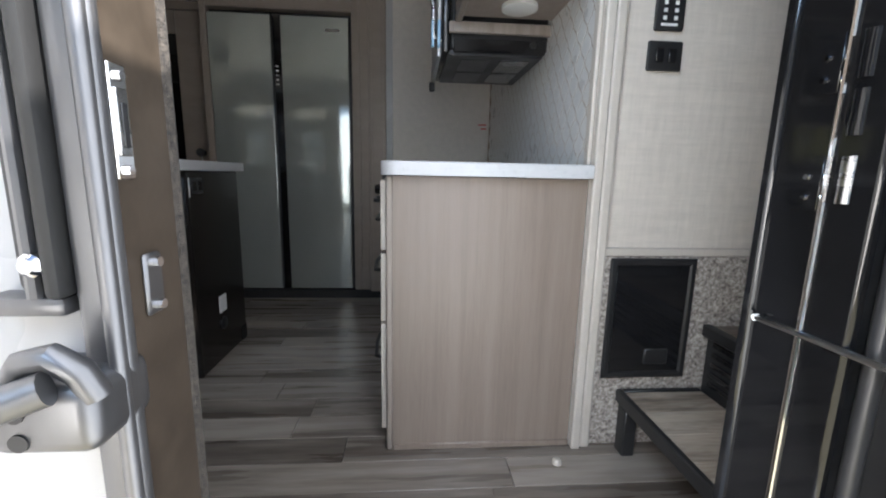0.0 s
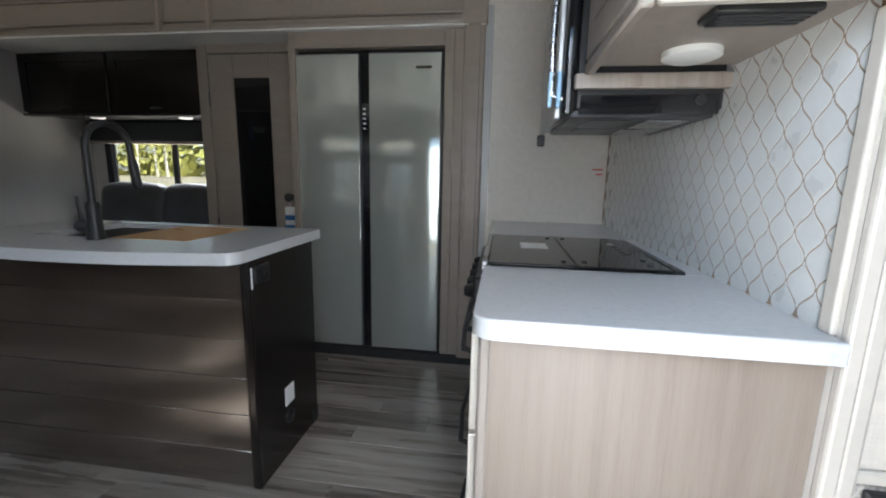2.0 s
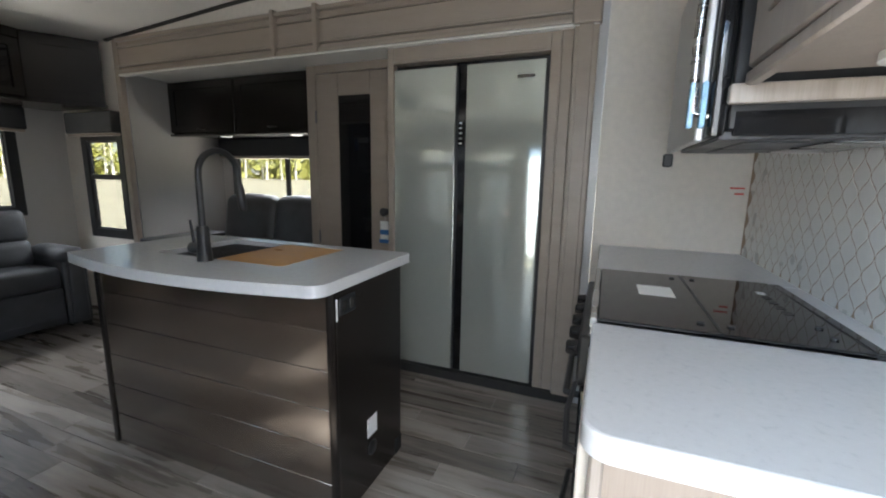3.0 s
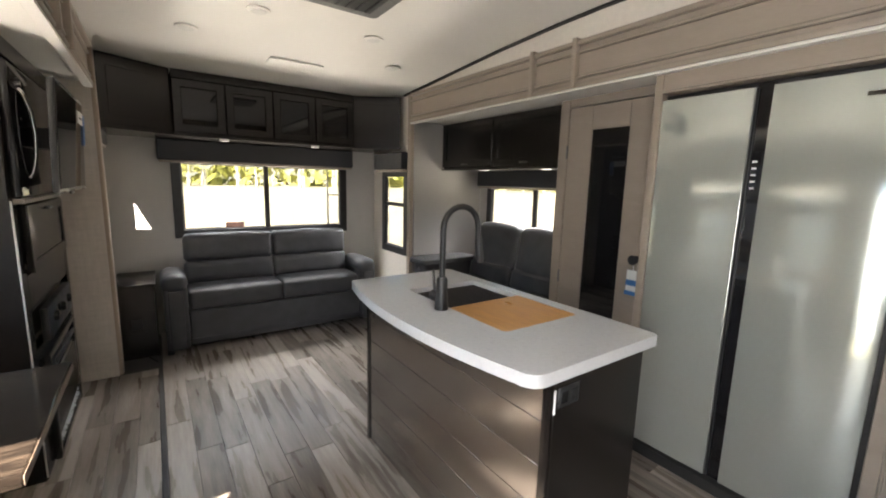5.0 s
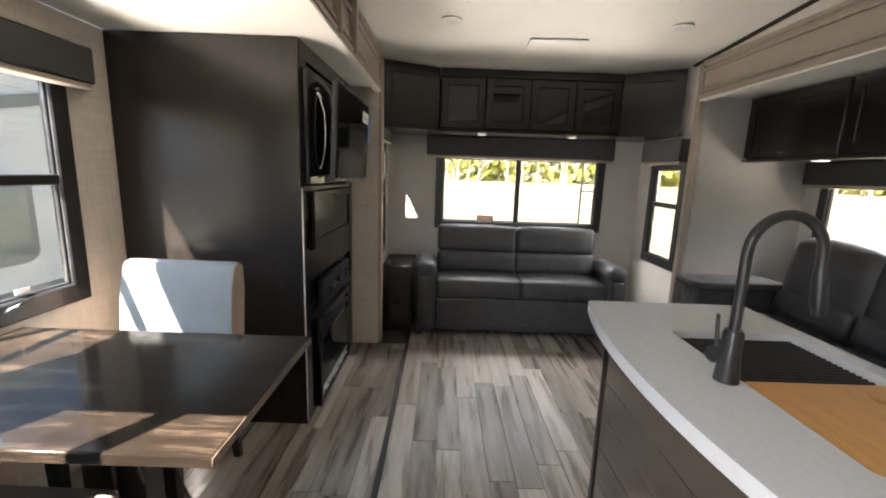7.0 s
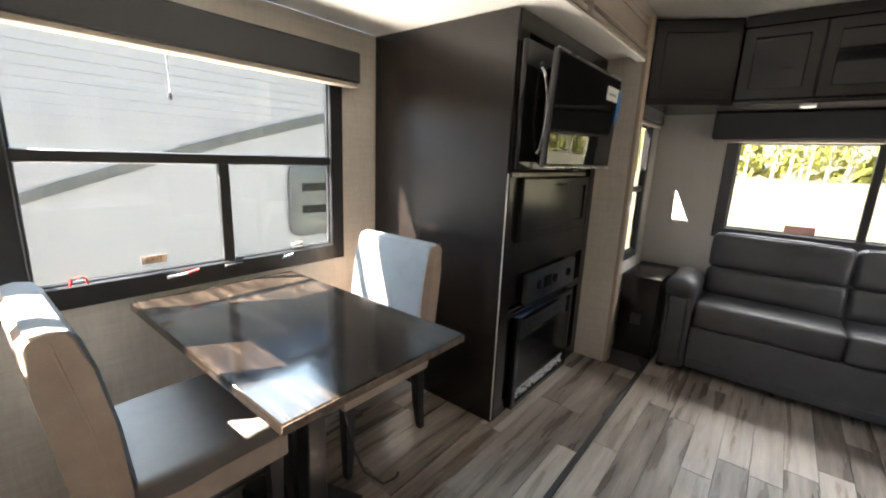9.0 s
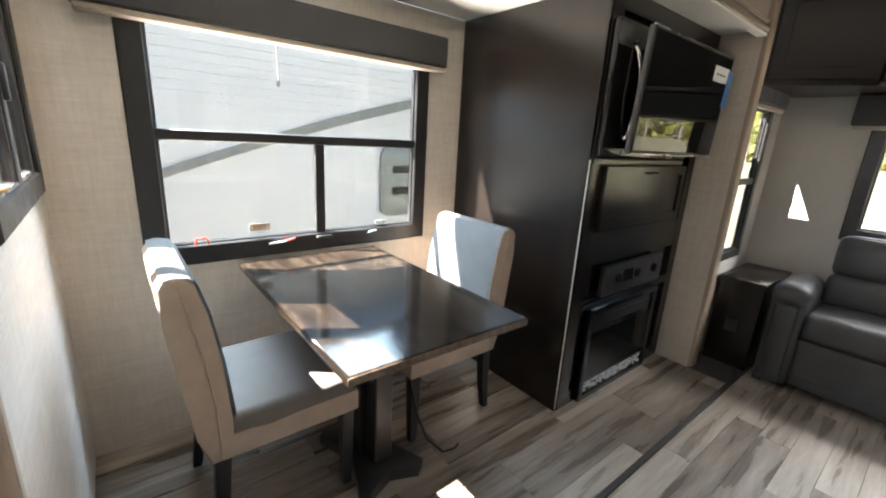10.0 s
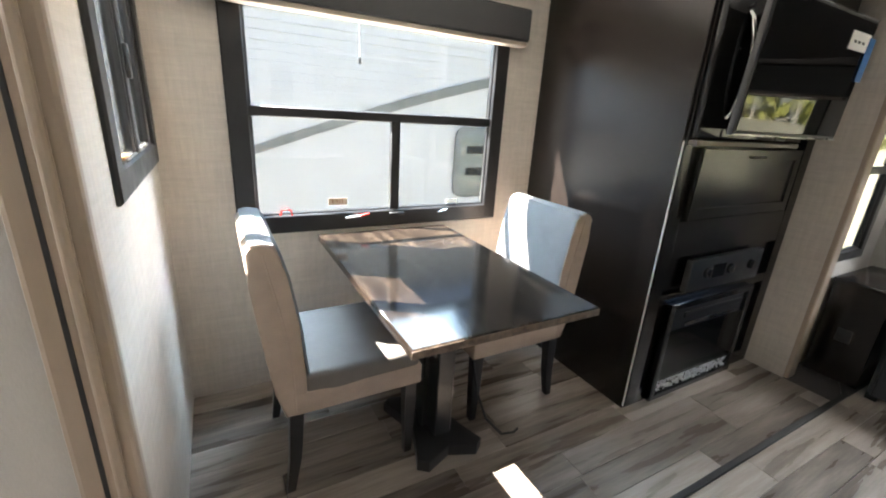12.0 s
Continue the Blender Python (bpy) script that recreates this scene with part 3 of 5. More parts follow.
def valance(axis, wall_at, into, u0, u1, z0, z1, deep, label):
    v = thing("window_valance", ((wall_at, (u0 + u1) / 2, z0) if axis == "x" else ((u0 + u1) / 2, wall_at, z0)), label, "valance")
    d0, d1 = sorted((wall_at + into * 0.001, wall_at + into * deep))
    part("front_box", axis_box(axis, d0, d1, u0, u1, z0, z1, 0.008), VALANCE, v)
    part("bottom_rail", axis_box(axis, *sorted((wall_at + into * 0.016, wall_at + into * (deep - 0.01))), u0 + 0.01, u1 - 0.01, z0 - 0.022, z0 - 0.0005, 0.004), TAUPE_TRIM, v, "pale bottom rail of the rolled shade")
    return v


vd = valance("y", -0.33, 1, -2.245, -0.70, 1.735, 1.885, 0.10, "charcoal fabric window valance over the dinette window")
part("pull_cord", tube([(-1.36, -0.300, 1.715), (-1.362, -0.300, 1.57)], 0.0012, 5), PAPER, vd, "thin white pull cord")
part("cord_knob", tube([(-1.362, -0.300, 1.575), (-1.362, -0.300, 1.566), (-1.362, -0.300, 1.552), (-1.362, -0.300, 1.546)], [0.003, 0.009, 0.009, 0.003], 8), BLACK, vd, "small black cord knob")
valance("x", REAR, 1, 1.133, 2.903, 1.575, 1.752, 0.09, "charcoal fabric window valance over the rear window")
valance("y", NORTH, -1, -4.22, -3.60, 1.56, 1.73, 0.09, "charcoal fabric window valance over the corner window")
valance("y", SOUTH, 1, -4.27, -3.68, 1.665, 1.765, 0.055, "charcoal fabric window valance beside the rear corner")
valance("y", 4.05, -1, -3.45, -1.97, 1.415, 1.575, 0.09, "charcoal fabric window valance under the overhead cabinets")

# ---- entry door ----
d = thing("door_frame", (0.28, 0.70, 0.0), "brown and aluminium entry door frame with steel strike plates", "door frame", kind="structure")
part("strike_jamb", box(-0.060, -0.044, 0.648, 0.738, -0.02, 2.05, 0.003), BRONZE, d, "brown painted jamb")
part("weather_seal", tube([(-0.048, 0.742, -0.02), (-0.048, 0.742, 1.0), (-0.048, 0.742, 2.05)], 0.009, 8), SEAL, d, "fuzzy grey weather seal")
part("outer_trim", box(-0.074, -0.036, 0.630, 0.648, -0.06, 2.06, 0.008, 3), ALUMINIUM, d, "dull aluminium outer trim")
part("outer_bead", tube([(-0.042, 0.627, -0.06), (-0.042, 0.627, 2.06)], 0.007, 10), ALUMINIUM, d)
part("outer_seal", box(-0.090, -0.076, 0.620, 0.660, 0.775, 1.99, 0.006, 2), RUBBER, d, "black rubber seal strip")
part("outer_rib", box(-0.122, -0.091, 0.634, 0.659, 0.775, 1.99, 0.010, 2), VALANCE, d, "dark ribbed corner strip")
part("rib_bead", tube([(-0.104, 0.632, 0.775), (-0.104, 0.632, 1.99)], 0.006, 8), ALUMINIUM, d)
part("rib_foot", box(-0.150, -0.080, 0.628, 0.659, 0.758, 0.776, 0.006, 2), ALUMINIUM, d)
part("head_jamb", box(-0.044, 0.645, 0.648, 0.738, 2.032, 2.049, 0.003), BRONZE, d)
part("threshold", box(-0.044, 0.645, 0.62, 0.775, -0.02, 0.004, 0.004), ALUMINIUM, d, "aluminium threshold")
st = part("strike_plate", box(-0.0445, -0.0415, 0.654, 0.676, 0.873, 0.970, 0.002), CHROME, d, "zinc-plated deadbolt strike plate")
part("strike_cup", box(-0.042, -0.0395, 0.657, 0.673, 0.893, 0.950, 0.003), STEEL, st)
part("bolt_slot", box(-0.0398, -0.0385, 0.662, 0.669, 0.900, 0.938, 0.001), BLACK, st)
for z in (0.881, 0.960):
    part("screw", tube([(-0.043, 0.666, z), (-0.038, 0.666, z)], 0.0045, 8), CHROME, st)
st2 = part("latch_keeper", box(-0.0445, -0.039, 0.671, 0.697, 0.744, 0.804, 0.003), ALUMINIUM, d, "small aluminium latch keeper")
for z in (0.753, 0.795):
    part("screw", tube([(-0.040, 0.686, z), (-0.034, 0.686, z)], 0.005, 8), CHROME, st2)
part("hinge_jamb", box(0.648, 0.662, 0.640, 0.765, -0.02, 2.05, 0.004), BLACK_GLOSS, d, "gloss black hinge jamb")
part("hinge_rim", box(0.642, 0.652, 0.755, 0.772, -0.02, 2.05, 0.004), BLACK_GLOSS, d)
part("hinge_edge", tube([(0.646, 0.690, -0.02), (0.646, 0.690, 2.05)], 0.003, 8), CHROME, d, "bright edge of the hinge strip")
for z0 in (0.852, 0.975, 1.10):
    hl = part("hinge_leaf", box(0.645, 0.649, 0.695, 0.722, z0, z0 + 0.06, 0.001), BLACK_GLOSS, d)
    for z in (z0 + 0.015, z0 + 0.037):
        part("rivet", tube([(0.646, 0.7105, z), (0.642, 0.7105, z)], [0.004, 0.003], 8), CHROME, hl, "bright rivet")

entry = thing("entry_door", (0.69, 0.60, -0.02), "open black entry door folded back beside the steps", "door", kind="structure")
part("leaf", box(0.690, 0.735, -0.02, 0.600, -0.02, 1.95, 0.010, 2), BLACK_GLOSS, entry)
part("edge_strip", box(0.672, 0.690, 0.560, 0.659, -0.02, 1.95, 0.004), BLACK, entry)
for y, r in ((0.668, 0.007), (0.650, 0.006), (0.628, 0.009), (0.585, 0.008), (0.54, 0.007)):
    part("edge_tube", tube([(0.660 if y > 0.64 else 0.668, y, -0.02), (0.660 if y > 0.64 else 0.668, y, 1.95)], r, 10), EDGE_METAL if r > 0.0085 else BLACK_GLOSS, entry)
for z0, z1 in ((0.862, 0.91), (0.93, 0.975), (0.985, 1.03), (1.10, 1.15)):
    part("hinge_barrel", tube([(0.652, 0.672, z0), (0.652, 0.672, z1)], 0.009, 10), STEEL if z0 < 0.9 else BLACK_GLOSS, entry, "hinge barrel")
part("window_sheet", box(0.684, 0.689, 0.30, 0.535, 0.70, 0.96, 0.002), PAPER, entry, "white notice on the door")
arm = thing("door_closer", (0.65, 0.72, 0.715), "thin dark metal door stay with a pale end stud", "door stay")
part("stay_rod", tube([(0.640, 0.741, 0.715), (0.646, 0.68, 0.714), (0.650, 0.60, 0.713), (0.655, 0.45, 0.712)], 0.004, 8), STEEL, arm)
part("end_stud", tube([(0.642, 0.742, 0.715), (0.637, 0.742, 0.715)], 0.0045, 10), WHITE_PLASTIC, arm, "pale end stud")

g = thing("grab_handle", (-0.08, 0.60, 0.65), "grey cast-metal folding grab handle bracket beside the door", "grab handle")
part("clamp_body", box(-0.122, -0.036, 0.585, 0.662, 0.658, 0.718, 0.014, 3), ALUMINIUM, g)
part("clamp_lip", tube([(-0.098, 0.592, 0.715), (-0.082, 0.588, 0.737), (-0.062, 0.588, 0.742), (-0.046, 0.592, 0.728), (-0.040, 0.598, 0.705)], 0.011, 10), ALUMINIUM, g)
part("rail", tube([(-0.060, 0.578, 0.722), (-0.105, 0.560, 0.708), (-0.20, 0.50, 0.69), (-0.36, 0.40, 0.67)], 0.0135, 12), ALUMINIUM, g, "round grey rail")
for z in (0.673, 0.697):
    part("bolt_hole", tube([(-0.092, 0.587, z), (-0.092, 0.5835, z)], 0.0075, 12), BLACK, g)
part("bolt", tube([(-0.099, 0.636, 0.804), (-0.099, 0.624, 0.804), (-0.099, 0.620, 0.804)], [0.011, 0.010, 0.006], 12), CHROME, d, "bright trim bolt")

# ---- stairs up the hall ----
s1 = thing("hall_step", (1.02, 1.14, 0.0), "oak-topped step with a black metal edge and open legs", "step")
for k in range(6):
    part("tread_board", box(0.9025, 1.165, 0.8025 + 0.111 * k, 0.9125 + 0.111 * k, 0.172, 0.198, 0.0015), TREAD, s1)
part("front_edge", box(0.880, 0.902, 0.79, 1.486, 0.160, 0.203, 0.004), BLACK, s1, "black metal nosing")
part("wall_edge", box(0.902, 1.165, 1.468, 1.4855, 0.160, 0.203, 0.004), BLACK, s1)
for y in (1.42, 0.81):
    part("leg", box(0.884, 0.926, y, y + 0.05, 0.0, 0.161, 0.004), BLACK, s1)
s2 = thing("upper_step", (1.5, 1.14, 0.0), "second step with a black louvred riser", "step")
part("riser", box(1.172, 1.19, 0.80, 1.484, 0.0, 0.395, 0.003), BLACK, s2)
for k in range(5):
    part("louvre", box(1.163, 1.173, 0.83, 1.45, 0.225 + 0.033 * k, 0.243 + 0.033 * k, 0.004), BLACK_GLOSS, s2)
for k in range(6):
    part("tread_board", box(1.1765, 1.55, 0.8025 + 0.1135 * k, 0.9150 + 0.1135 * k, 0.395, 0.418, 0.0015), TREAD, s2)
part("front_edge", box(1.150, 1.176, 0.79, 1.486, 0.385, 0.424, 0.004), BLACK, s2)
structure("upper_landing", box(1.55, 3.0, 0.76, 1.49, 0.0, 0.62, 0.004), TREAD, "oak upper landing of the hall", "landing")

b = thing("wall_cabinet_box", (0.96, 1.49, 0.245), "black plastic recessed service box on the stone wainscot", "service box")
part("frame", ring("y", 1.474, 1.4898, 0.822, 1.100, 0.245, 0.640, 0.022, 0.005), BLACK, b)
part("door_panel", box(0.842, 1.080, 1.480, 1.4895, 0.265, 0.620, 0.003), BLACK_GLOSS, b)
part("finger_pull", box(0.955, 1.035, 1.472, 1.481, 0.292, 0.345, 0.006), BLACK, b)
p1 = thing("control_panel", (0.93, 1.4995, 1.30), "black control panel with small pale push-button symbols", "control panel")
part("plate", box(0.886, 0.972, 1.484, 1.4995, 1.298, 1.388, 0.008, 2), BLACK, p1)
for k, z in enumerate((1.330, 1.350, 1.370)):
    for x in (0.912, 0.944):
        part("button_mark", box(x - 0.005, x + 0.005, 1.4825, 1.4845, z - 0.005, z + 0.005, 0), PAPER, p1)
part("mark_bar", box(0.902, 0.950, 1.4825, 1.4845, 1.309, 1.316, 0), PAPER, p1)
p2 = thing("wall_switch", (0.925, 1.4995, 1.19), "black two-gang wall switch", "switch")
part("plate", box(0.875, 0.978, 1.486, 1.4995, 1.190, 1.272, 0.008, 2), BLACK, p2)
for x in (0.908, 0.945):
    part("rocker", box(x - 0.012, x + 0.012, 1.481, 1.4865, 1.212, 1.250, 0.003), BLACK_GLOSS, p2)
p3 = thing("wall_thermostat", (0.945, 1.4995, 1.42), "small black hexagonal wall sensor", "sensor")
part("body", box(0.925, 0.965, 1.486, 1.4995, 1.418, 1.442, 0.008, 2), BLACK, p3)


ds = thing("door_stop", (0.665, 1.40, 0.0), "small round beige door stop on the floor by the cabinet", "door stop")
part("cap", tube([(0.665, 1.40, 0.0), (0.665, 1.40, 0.010), (0.665, 1.40, 0.016), (0.665, 1.40, 0.018)], [0.014, 0.014, 0.010, 0.003], 14), CREAM_TRIM, ds)

# ---- kitchen run by the partition ----
base = thing("base_cabinet", (0.43, 1.70, 0.0), "light ash base cabinet with drawers under the white counter", "cabinet")
part("end_panel", box(0.150, 0.733, 1.490, 1.506, 0.0, 0.878, 0.002), ASH, base)
part("corner_post", box(0.130, 0.152, 1.486, 1.51, 0.0, 0.878, 0.005), TAUPE, base)
part("base_rail", box(0.152, 0.733, 1.484, 1.492, 0.0, 0.022, 0.003), ASH, base)
part("body", box(0.153, 0.733, 1.507, 1.915, 0.0, 0.875, 0.002), ASH, base)
part("face_frame", box(0.1345, 0.1525, 1.5115, 1.915, 0.0, 0.875, 0.002), ASH, base)
for z0, z1 in ((0.655, 0.865), (0.43, 0.645), (0.06, 0.42)):
    dr = part("drawer_front", box(0.113, 0.134, 1.515, 1.905, z0, z1, 0.003), CREAM_TRIM, base)
    zz = (z0 + z1) / 2 + 0.04
    part("handle", tube([(0.115, 1.58, zz), (0.092, 1.59, zz), (0.084, 1.71, zz), (0.092, 1.83, zz), (0.115, 1.84, zz)], 0.006, 8), BLACK, dr, "black bar handle")
base2 = thing("base_cabinet", (0.43, 2.87, 0.0), "light ash base cabinet beside the range", "cabinet")
part("body", box(0.150, 0.733, 2.535, 3.195, 0.0, 0.875, 0.003), ASH, base2)
part("door", box(0.128, 0.149, 2.545, 3.12, 0.06, 0.865, 0.004), ASH, base2)

# worktop: L round the range, rounded near corner
def rounded(x0, x1, y0, y1, radii, n=8):
    """A rectangle's outline with a radius for each corner, from the low one on, anticlockwise."""
    out = []
    for (cx, cy, a), r in zip(((x0, y0, 180), (x1, y0, 270), (x1, y1, 0), (x0, y1, 90)), radii):
        ox, oy = cx + (r if cx == x0 else -r), cy + (r if cy == y0 else -r)
        out += [(ox + r * math.cos(radians(a + 90 * k / n)), oy + r * math.sin(radians(a + 90 * k / n))) for k in range(n + 1)] if r else [(cx, cy)]
    return out


wt = thing("kitchen_worktop", (0.42, 2.3, 0.88), "white solid-surface worktop round the range", "worktop")
part("near_slab", slab(rounded(0.116, 0.733, 1.452, 1.920, (0.045, 0.004, 0, 0), 14), 0.880, 0.920, 0.005), STONE_TOP, wt, smooth=False)
part("back_strip", box(0.672, 0.733, 1.921, 2.530, 0.880, 0.9195, 0.002), STONE_TOP, wt)
part("far_slab", box(0.112, 0.733, 2.532, 3.195, 0.880, 0.920, 0.004), STONE_TOP, wt)

rg = thing("gas_range", (0.39, 2.225, 0.0), "black drop-in range with a folded glass cover", "range")
part("oven_body", box(0.140, 0.670, 1.925, 2.527, 0.10, 0.878, 0.004), BLACK, rg)
part("oven_door", box(0.098, 0.139, 1.935, 2.517, 0.20, 0.735, 0.006), BLACK_GLOSS, rg)
part("oven_handle", tube([(0.10, 1.97, 0.70), (0.065, 1.975, 0.70), (0.062, 2.225, 0.70), (0.065, 2.475, 0.70), (0.10, 2.48, 0.70)], 0.009, 8), BLACK, rg, "black bar handle")
pan = part("control_strip", box(0.088, 0.139, 1.930, 2.522, 0.745, 0.878, 0.006), BLACK, rg)
for k in range(5):
    y = 1.99 + 0.115 * k
    part("knob", tube([(0.089, y, 0.82), (0.082, y, 0.82), (0.060, y, 0.82), (0.056, y, 0.82)], [0.022, 0.022, 0.018, 0.014], 12), BLACK_GLOSS, pan, "black range knob")
part("glass_cover", box(0.128, 0.640, 1.924, 2.528, 0.921, 0.929, 0.003), SCREEN, rg, "dark folding glass cover")
part("cover_rim", box(0.110, 0.127, 1.924, 2.528, 0.880, 0.931, 0.003), STEEL, rg)
part("rear_rail", box(0.642, 0.671, 1.924, 2.528, 0.880, 0.927, 0.003), BLACK, rg)
part("rear_groove", box(0.646, 0.668, 1.935, 2.517, 0.9272, 0.9285, 0.0005), BLACK_GLOSS, rg)
part("cover_split", box(0.380, 0.386, 1.926, 2.526, 0.9292, 0.9305, 0), BLACK, rg)
for x, y in ((0.352, 1.985), (0.412, 1.985), (0.352, 2.465), (0.412, 2.465), (0.60, 1.99), (0.60, 2.06)):
    part("cover_foot", tube([(x, y, 0.929), (x, y, 0.933)], 0.008, 8), BLACK, rg)
for k in range(5):
    part("vent_mark", box(0.565, 0.585, 2.15 + 0.05 * k, 2.178 + 0.05 * k, 0.9292, 0.9302, 0), PAPER if k == 4 else BLACK, rg)
part("paper_label", box(0.235, 0.330, 2.20, 2.32, 0.9292, 0.9300, 0), PAPER, rg, "white paper label")

up = thing("upper_cabinet", (0.55, 1.70, 1.43), "taupe wooden upper cabinet beside the microwave with a lamp below", "cabinet")
part("body", box(0.385, 0.733, 1.482, 1.935, 1.466, 2.18, 0.003), TAUPE, up)
dd = part("door", box(0.362, 0.384, 1.492, 1.925, 1.475, 2.14, 0.005), TAUPE, up)
part("door_panel", box(0.354, 0.363, 1.560, 1.830, 1.545, 2.07, 0.008), TAUPE, dd)
part("handle", tube([(0.362, 1.86, 1.62), (0.330, 1.86, 1.625), (0.328, 1.86, 1.70), (0.330, 1.86, 1.775), (0.362, 1.86, 1.78)], 0.007, 8), STEEL, dd, "brushed steel handle")
part("front_rail", box(0.362, 0.388, 1.482, 1.935, 1.445, 1.472, 0.005), TAUPE, up)
part("far_rail", box(0.340, 0.733, 1.936, 1.960, 1.412, 1.452, 0.006, 2), TAUPE, up)
part("near_rail", box(0.390, 0.733, 1.466, 1.490, 1.445, 1.48, 0.005), CREAM_TRIM, up)
lampb = part("puck_lamp", tube([(0.575, 1.812, 1.466), (0.575, 1.812, 1.452), (0.575, 1.812, 1.447)], [0.062, 0.062, 0.050], 24), LENS, up, "white round puck lamp")
vent = part("vent_grille", box(0.50, 0.67, 1.54, 1.61, 1.452, 1.466, 0.004), BLACK, up, "black louvred vent")
for k in range(4):
    part("slat", box(0.51, 0.66, 1.547 + 0.015 * k, 1.556 + 0.015 * k, 1.448, 1.4525, 0.001), BLACK, vent)

mw = thing("range_microwave", (0.52, 2.24, 1.36), "black and steel over-the-range microwave hood with blue film", "microwave")
part("body", box(0.352, 0.733, 1.978, 2.500, 1.365, 1.78, 0.004), BLACK, mw)
part("door", box(0.318, 0.350, 1.978, 2.500, 1.352, 1.78, 0.008, 2), BLACK_GLOSS, mw)
part("side_sheet", box(0.300, 0.317, 2.023, 2.500, 1.345, 1.775, 0.004), SATIN, mw, "brushed steel front")
hd = part("handle", tube([(0.318, 2.003, 1.40), (0.286, 1.998, 1.405), (0.282, 1.998, 1.55), (0.286, 1.998, 1.72), (0.318, 2.003, 1.73)], 0.010, 10), STEEL, mw, "vertical steel handle")
for x in (0.276, 0.300):
    part("film", box(x, x + 0.012, 1.988, 2.01, 1.372, 1.47, 0.003), BLUE_FILM, hd, "blue protective film")
under = part("underside", box(0.340, 0.72, 1.993, 2.490, 1.345, 1.3645, 0.003), material("grey painted hood base", (0.045, 0.045, 0.048), 0.35), mw)
for x0, x1 in ((0.40, 0.52), (0.56, 0.68)):
    for y0, y1 in ((2.038, 2.228), (2.25, 2.44)):
        part("grease_filter", box(x0, x1, y0, y1, 1.341, 1.3455, 0.002), STEEL if x0 > 0.5 else ALUMINIUM, under, "mesh grease filter")
part("near_lip", box(0.362, 0.725, 1.977, 1.988, 1.352, 1.405, 0.003), BLACK_GLOSS, mw)
part("lip_latch", tube([(0.675, 1.977, 1.388), (0.675, 1.97, 1.388)], 0.014, 12), BLACK, mw)
part("loose_tab", box(0.290, 0.318, 2.475, 2.50, 1.300, 1.343, 0.004), RUBBER, mw, "loose dark plug tab")

# tiled backsplash
structure("trim_tile_edge", box(0.722, 0.7345, 1.486, 1.517, 0.9205, 1.444, 0.004, 2), CREAM_TRIM, "cream moulding where the tiles end", "trim")
back = structure("backsplash", box(0.7315, 0.7365, 1.518, 3.199, 0.9205, 2.42, 0), GROUT, "white arabesque tile backsplash with tan joints", "backsplash")
lb = thing("warning_label", (0.71, 3.197, 1.20), "small white label with red lines on the kitchen wall", "label")
part("red_line", box(0.655, 0.712, 3.1955, 3.199, 1.222, 1.230, 0), RED, lb)
part("short_red_line", box(0.675, 0.712, 3.1955, 3.199, 1.196, 1.204, 0), RED, lb)

# ---- island ----
isl = thing("kitchen_island", (-1.31, 2.22, 0.0), "dark walnut kitchen island with shiplap front", "island")
part("body", box(-1.925, -0.700, 2.022, 2.455, 0.02, 0.878, 0.003), WALNUT, isl)
part("end_panel", box(-0.699, -0.682, 2.006, 2.470, 0.0, 0.878, 0.003), WALNUT, isl)
part("far_end_panel", box(-1.945, -1.926, 2.006, 2.470, 0.0, 0.878, 0.003), WALNUT, isl)
part("corner_post", box(-0.716, -0.680, 1.990, 2.010, 0.0, 0.878, 0.006, 2), WALNUT, isl)
part("far_corner_post", box(-1.948, -1.918, 1.990, 2.010, 0.0, 0.878, 0.006, 2), WALNUT, isl)
for k in range(6):
    z0 = 0.004 + 0.146 * k
    part("shiplap_board", box(-1.917, -0.717, 1.998, 2.021, z0, min(0.878, z0 + 0.1435), 0.0012), WALNUT_FLAT, isl)
part("toe_notch", box(-0.6985, -0.681, 2.41, 2.472, 0.0, 0.075, 0), RUBBER, isl)
out = part("outlet", box(-0.683, -0.677, 2.02, 2.115, 0.785, 0.850, 0.004), BLACK, isl, "black double outlet")
for y in (2.045, 2.09):
    part("socket", box(-0.6775, -0.675, y - 0.014, y + 0.014, 0.798, 0.836, 0.003), BLACK_GLOSS, out)
part("outlet_tag", box(-0.678, -0.6755, 1.998, 2.004, 0.775, 0.85, 0), PAPER, isl, "white edge tag")
part("paper_label", box(-0.682, -0.680, 2.185, 2.255, 0.225, 0.305, 0), PAPER, isl, "white paper label")
rs = part("round_socket", tube([(-0.682, 2.215, 0.17), (-0.676, 2.215, 0.17), (-0.672, 2.215, 0.17)], [0.030, 0.030, 0.022], 16), BLACK, isl)

# worktop with a bowed front, cut out for the sink
SX0, SX1, SY0, SY1 = -1.640, -0.965, 2.070, 2.472
def bow(x):
    u = (x + 1.305) / 0.64
    return 1.905 - 0.085 * (1 - u * u)


ft = [(x, bow(x)) for x in [-1.93 + 1.20 * k / 24 for k in range(25)]]
cr = 0.06
near = [(-0.665 - cr + cr * math.sin(radians(a)), bow(-0.73) + cr - cr * math.cos(radians(a))) for a in range(12, 91, 13)]
far = [(-1.95 + 0.02 - 0.02 * math.cos(radians(a)), bow(-1.93) + 0.03 - 0.03 * math.sin(radians(a))) for a in range(0, 90, 15)]
outer = far + ft + near + [(-0.665, 2.52), (-0.685, 2.535), (-1.93, 2.535), (-1.95, 2.52)]
inner = rounded(SX0, SX1, SY0, SY1, (0.02,) * 4, 4)
it = thing("island_worktop", (-1.3, 2.2, 0.88), "white solid-surface island worktop with a bowed front", "worktop")
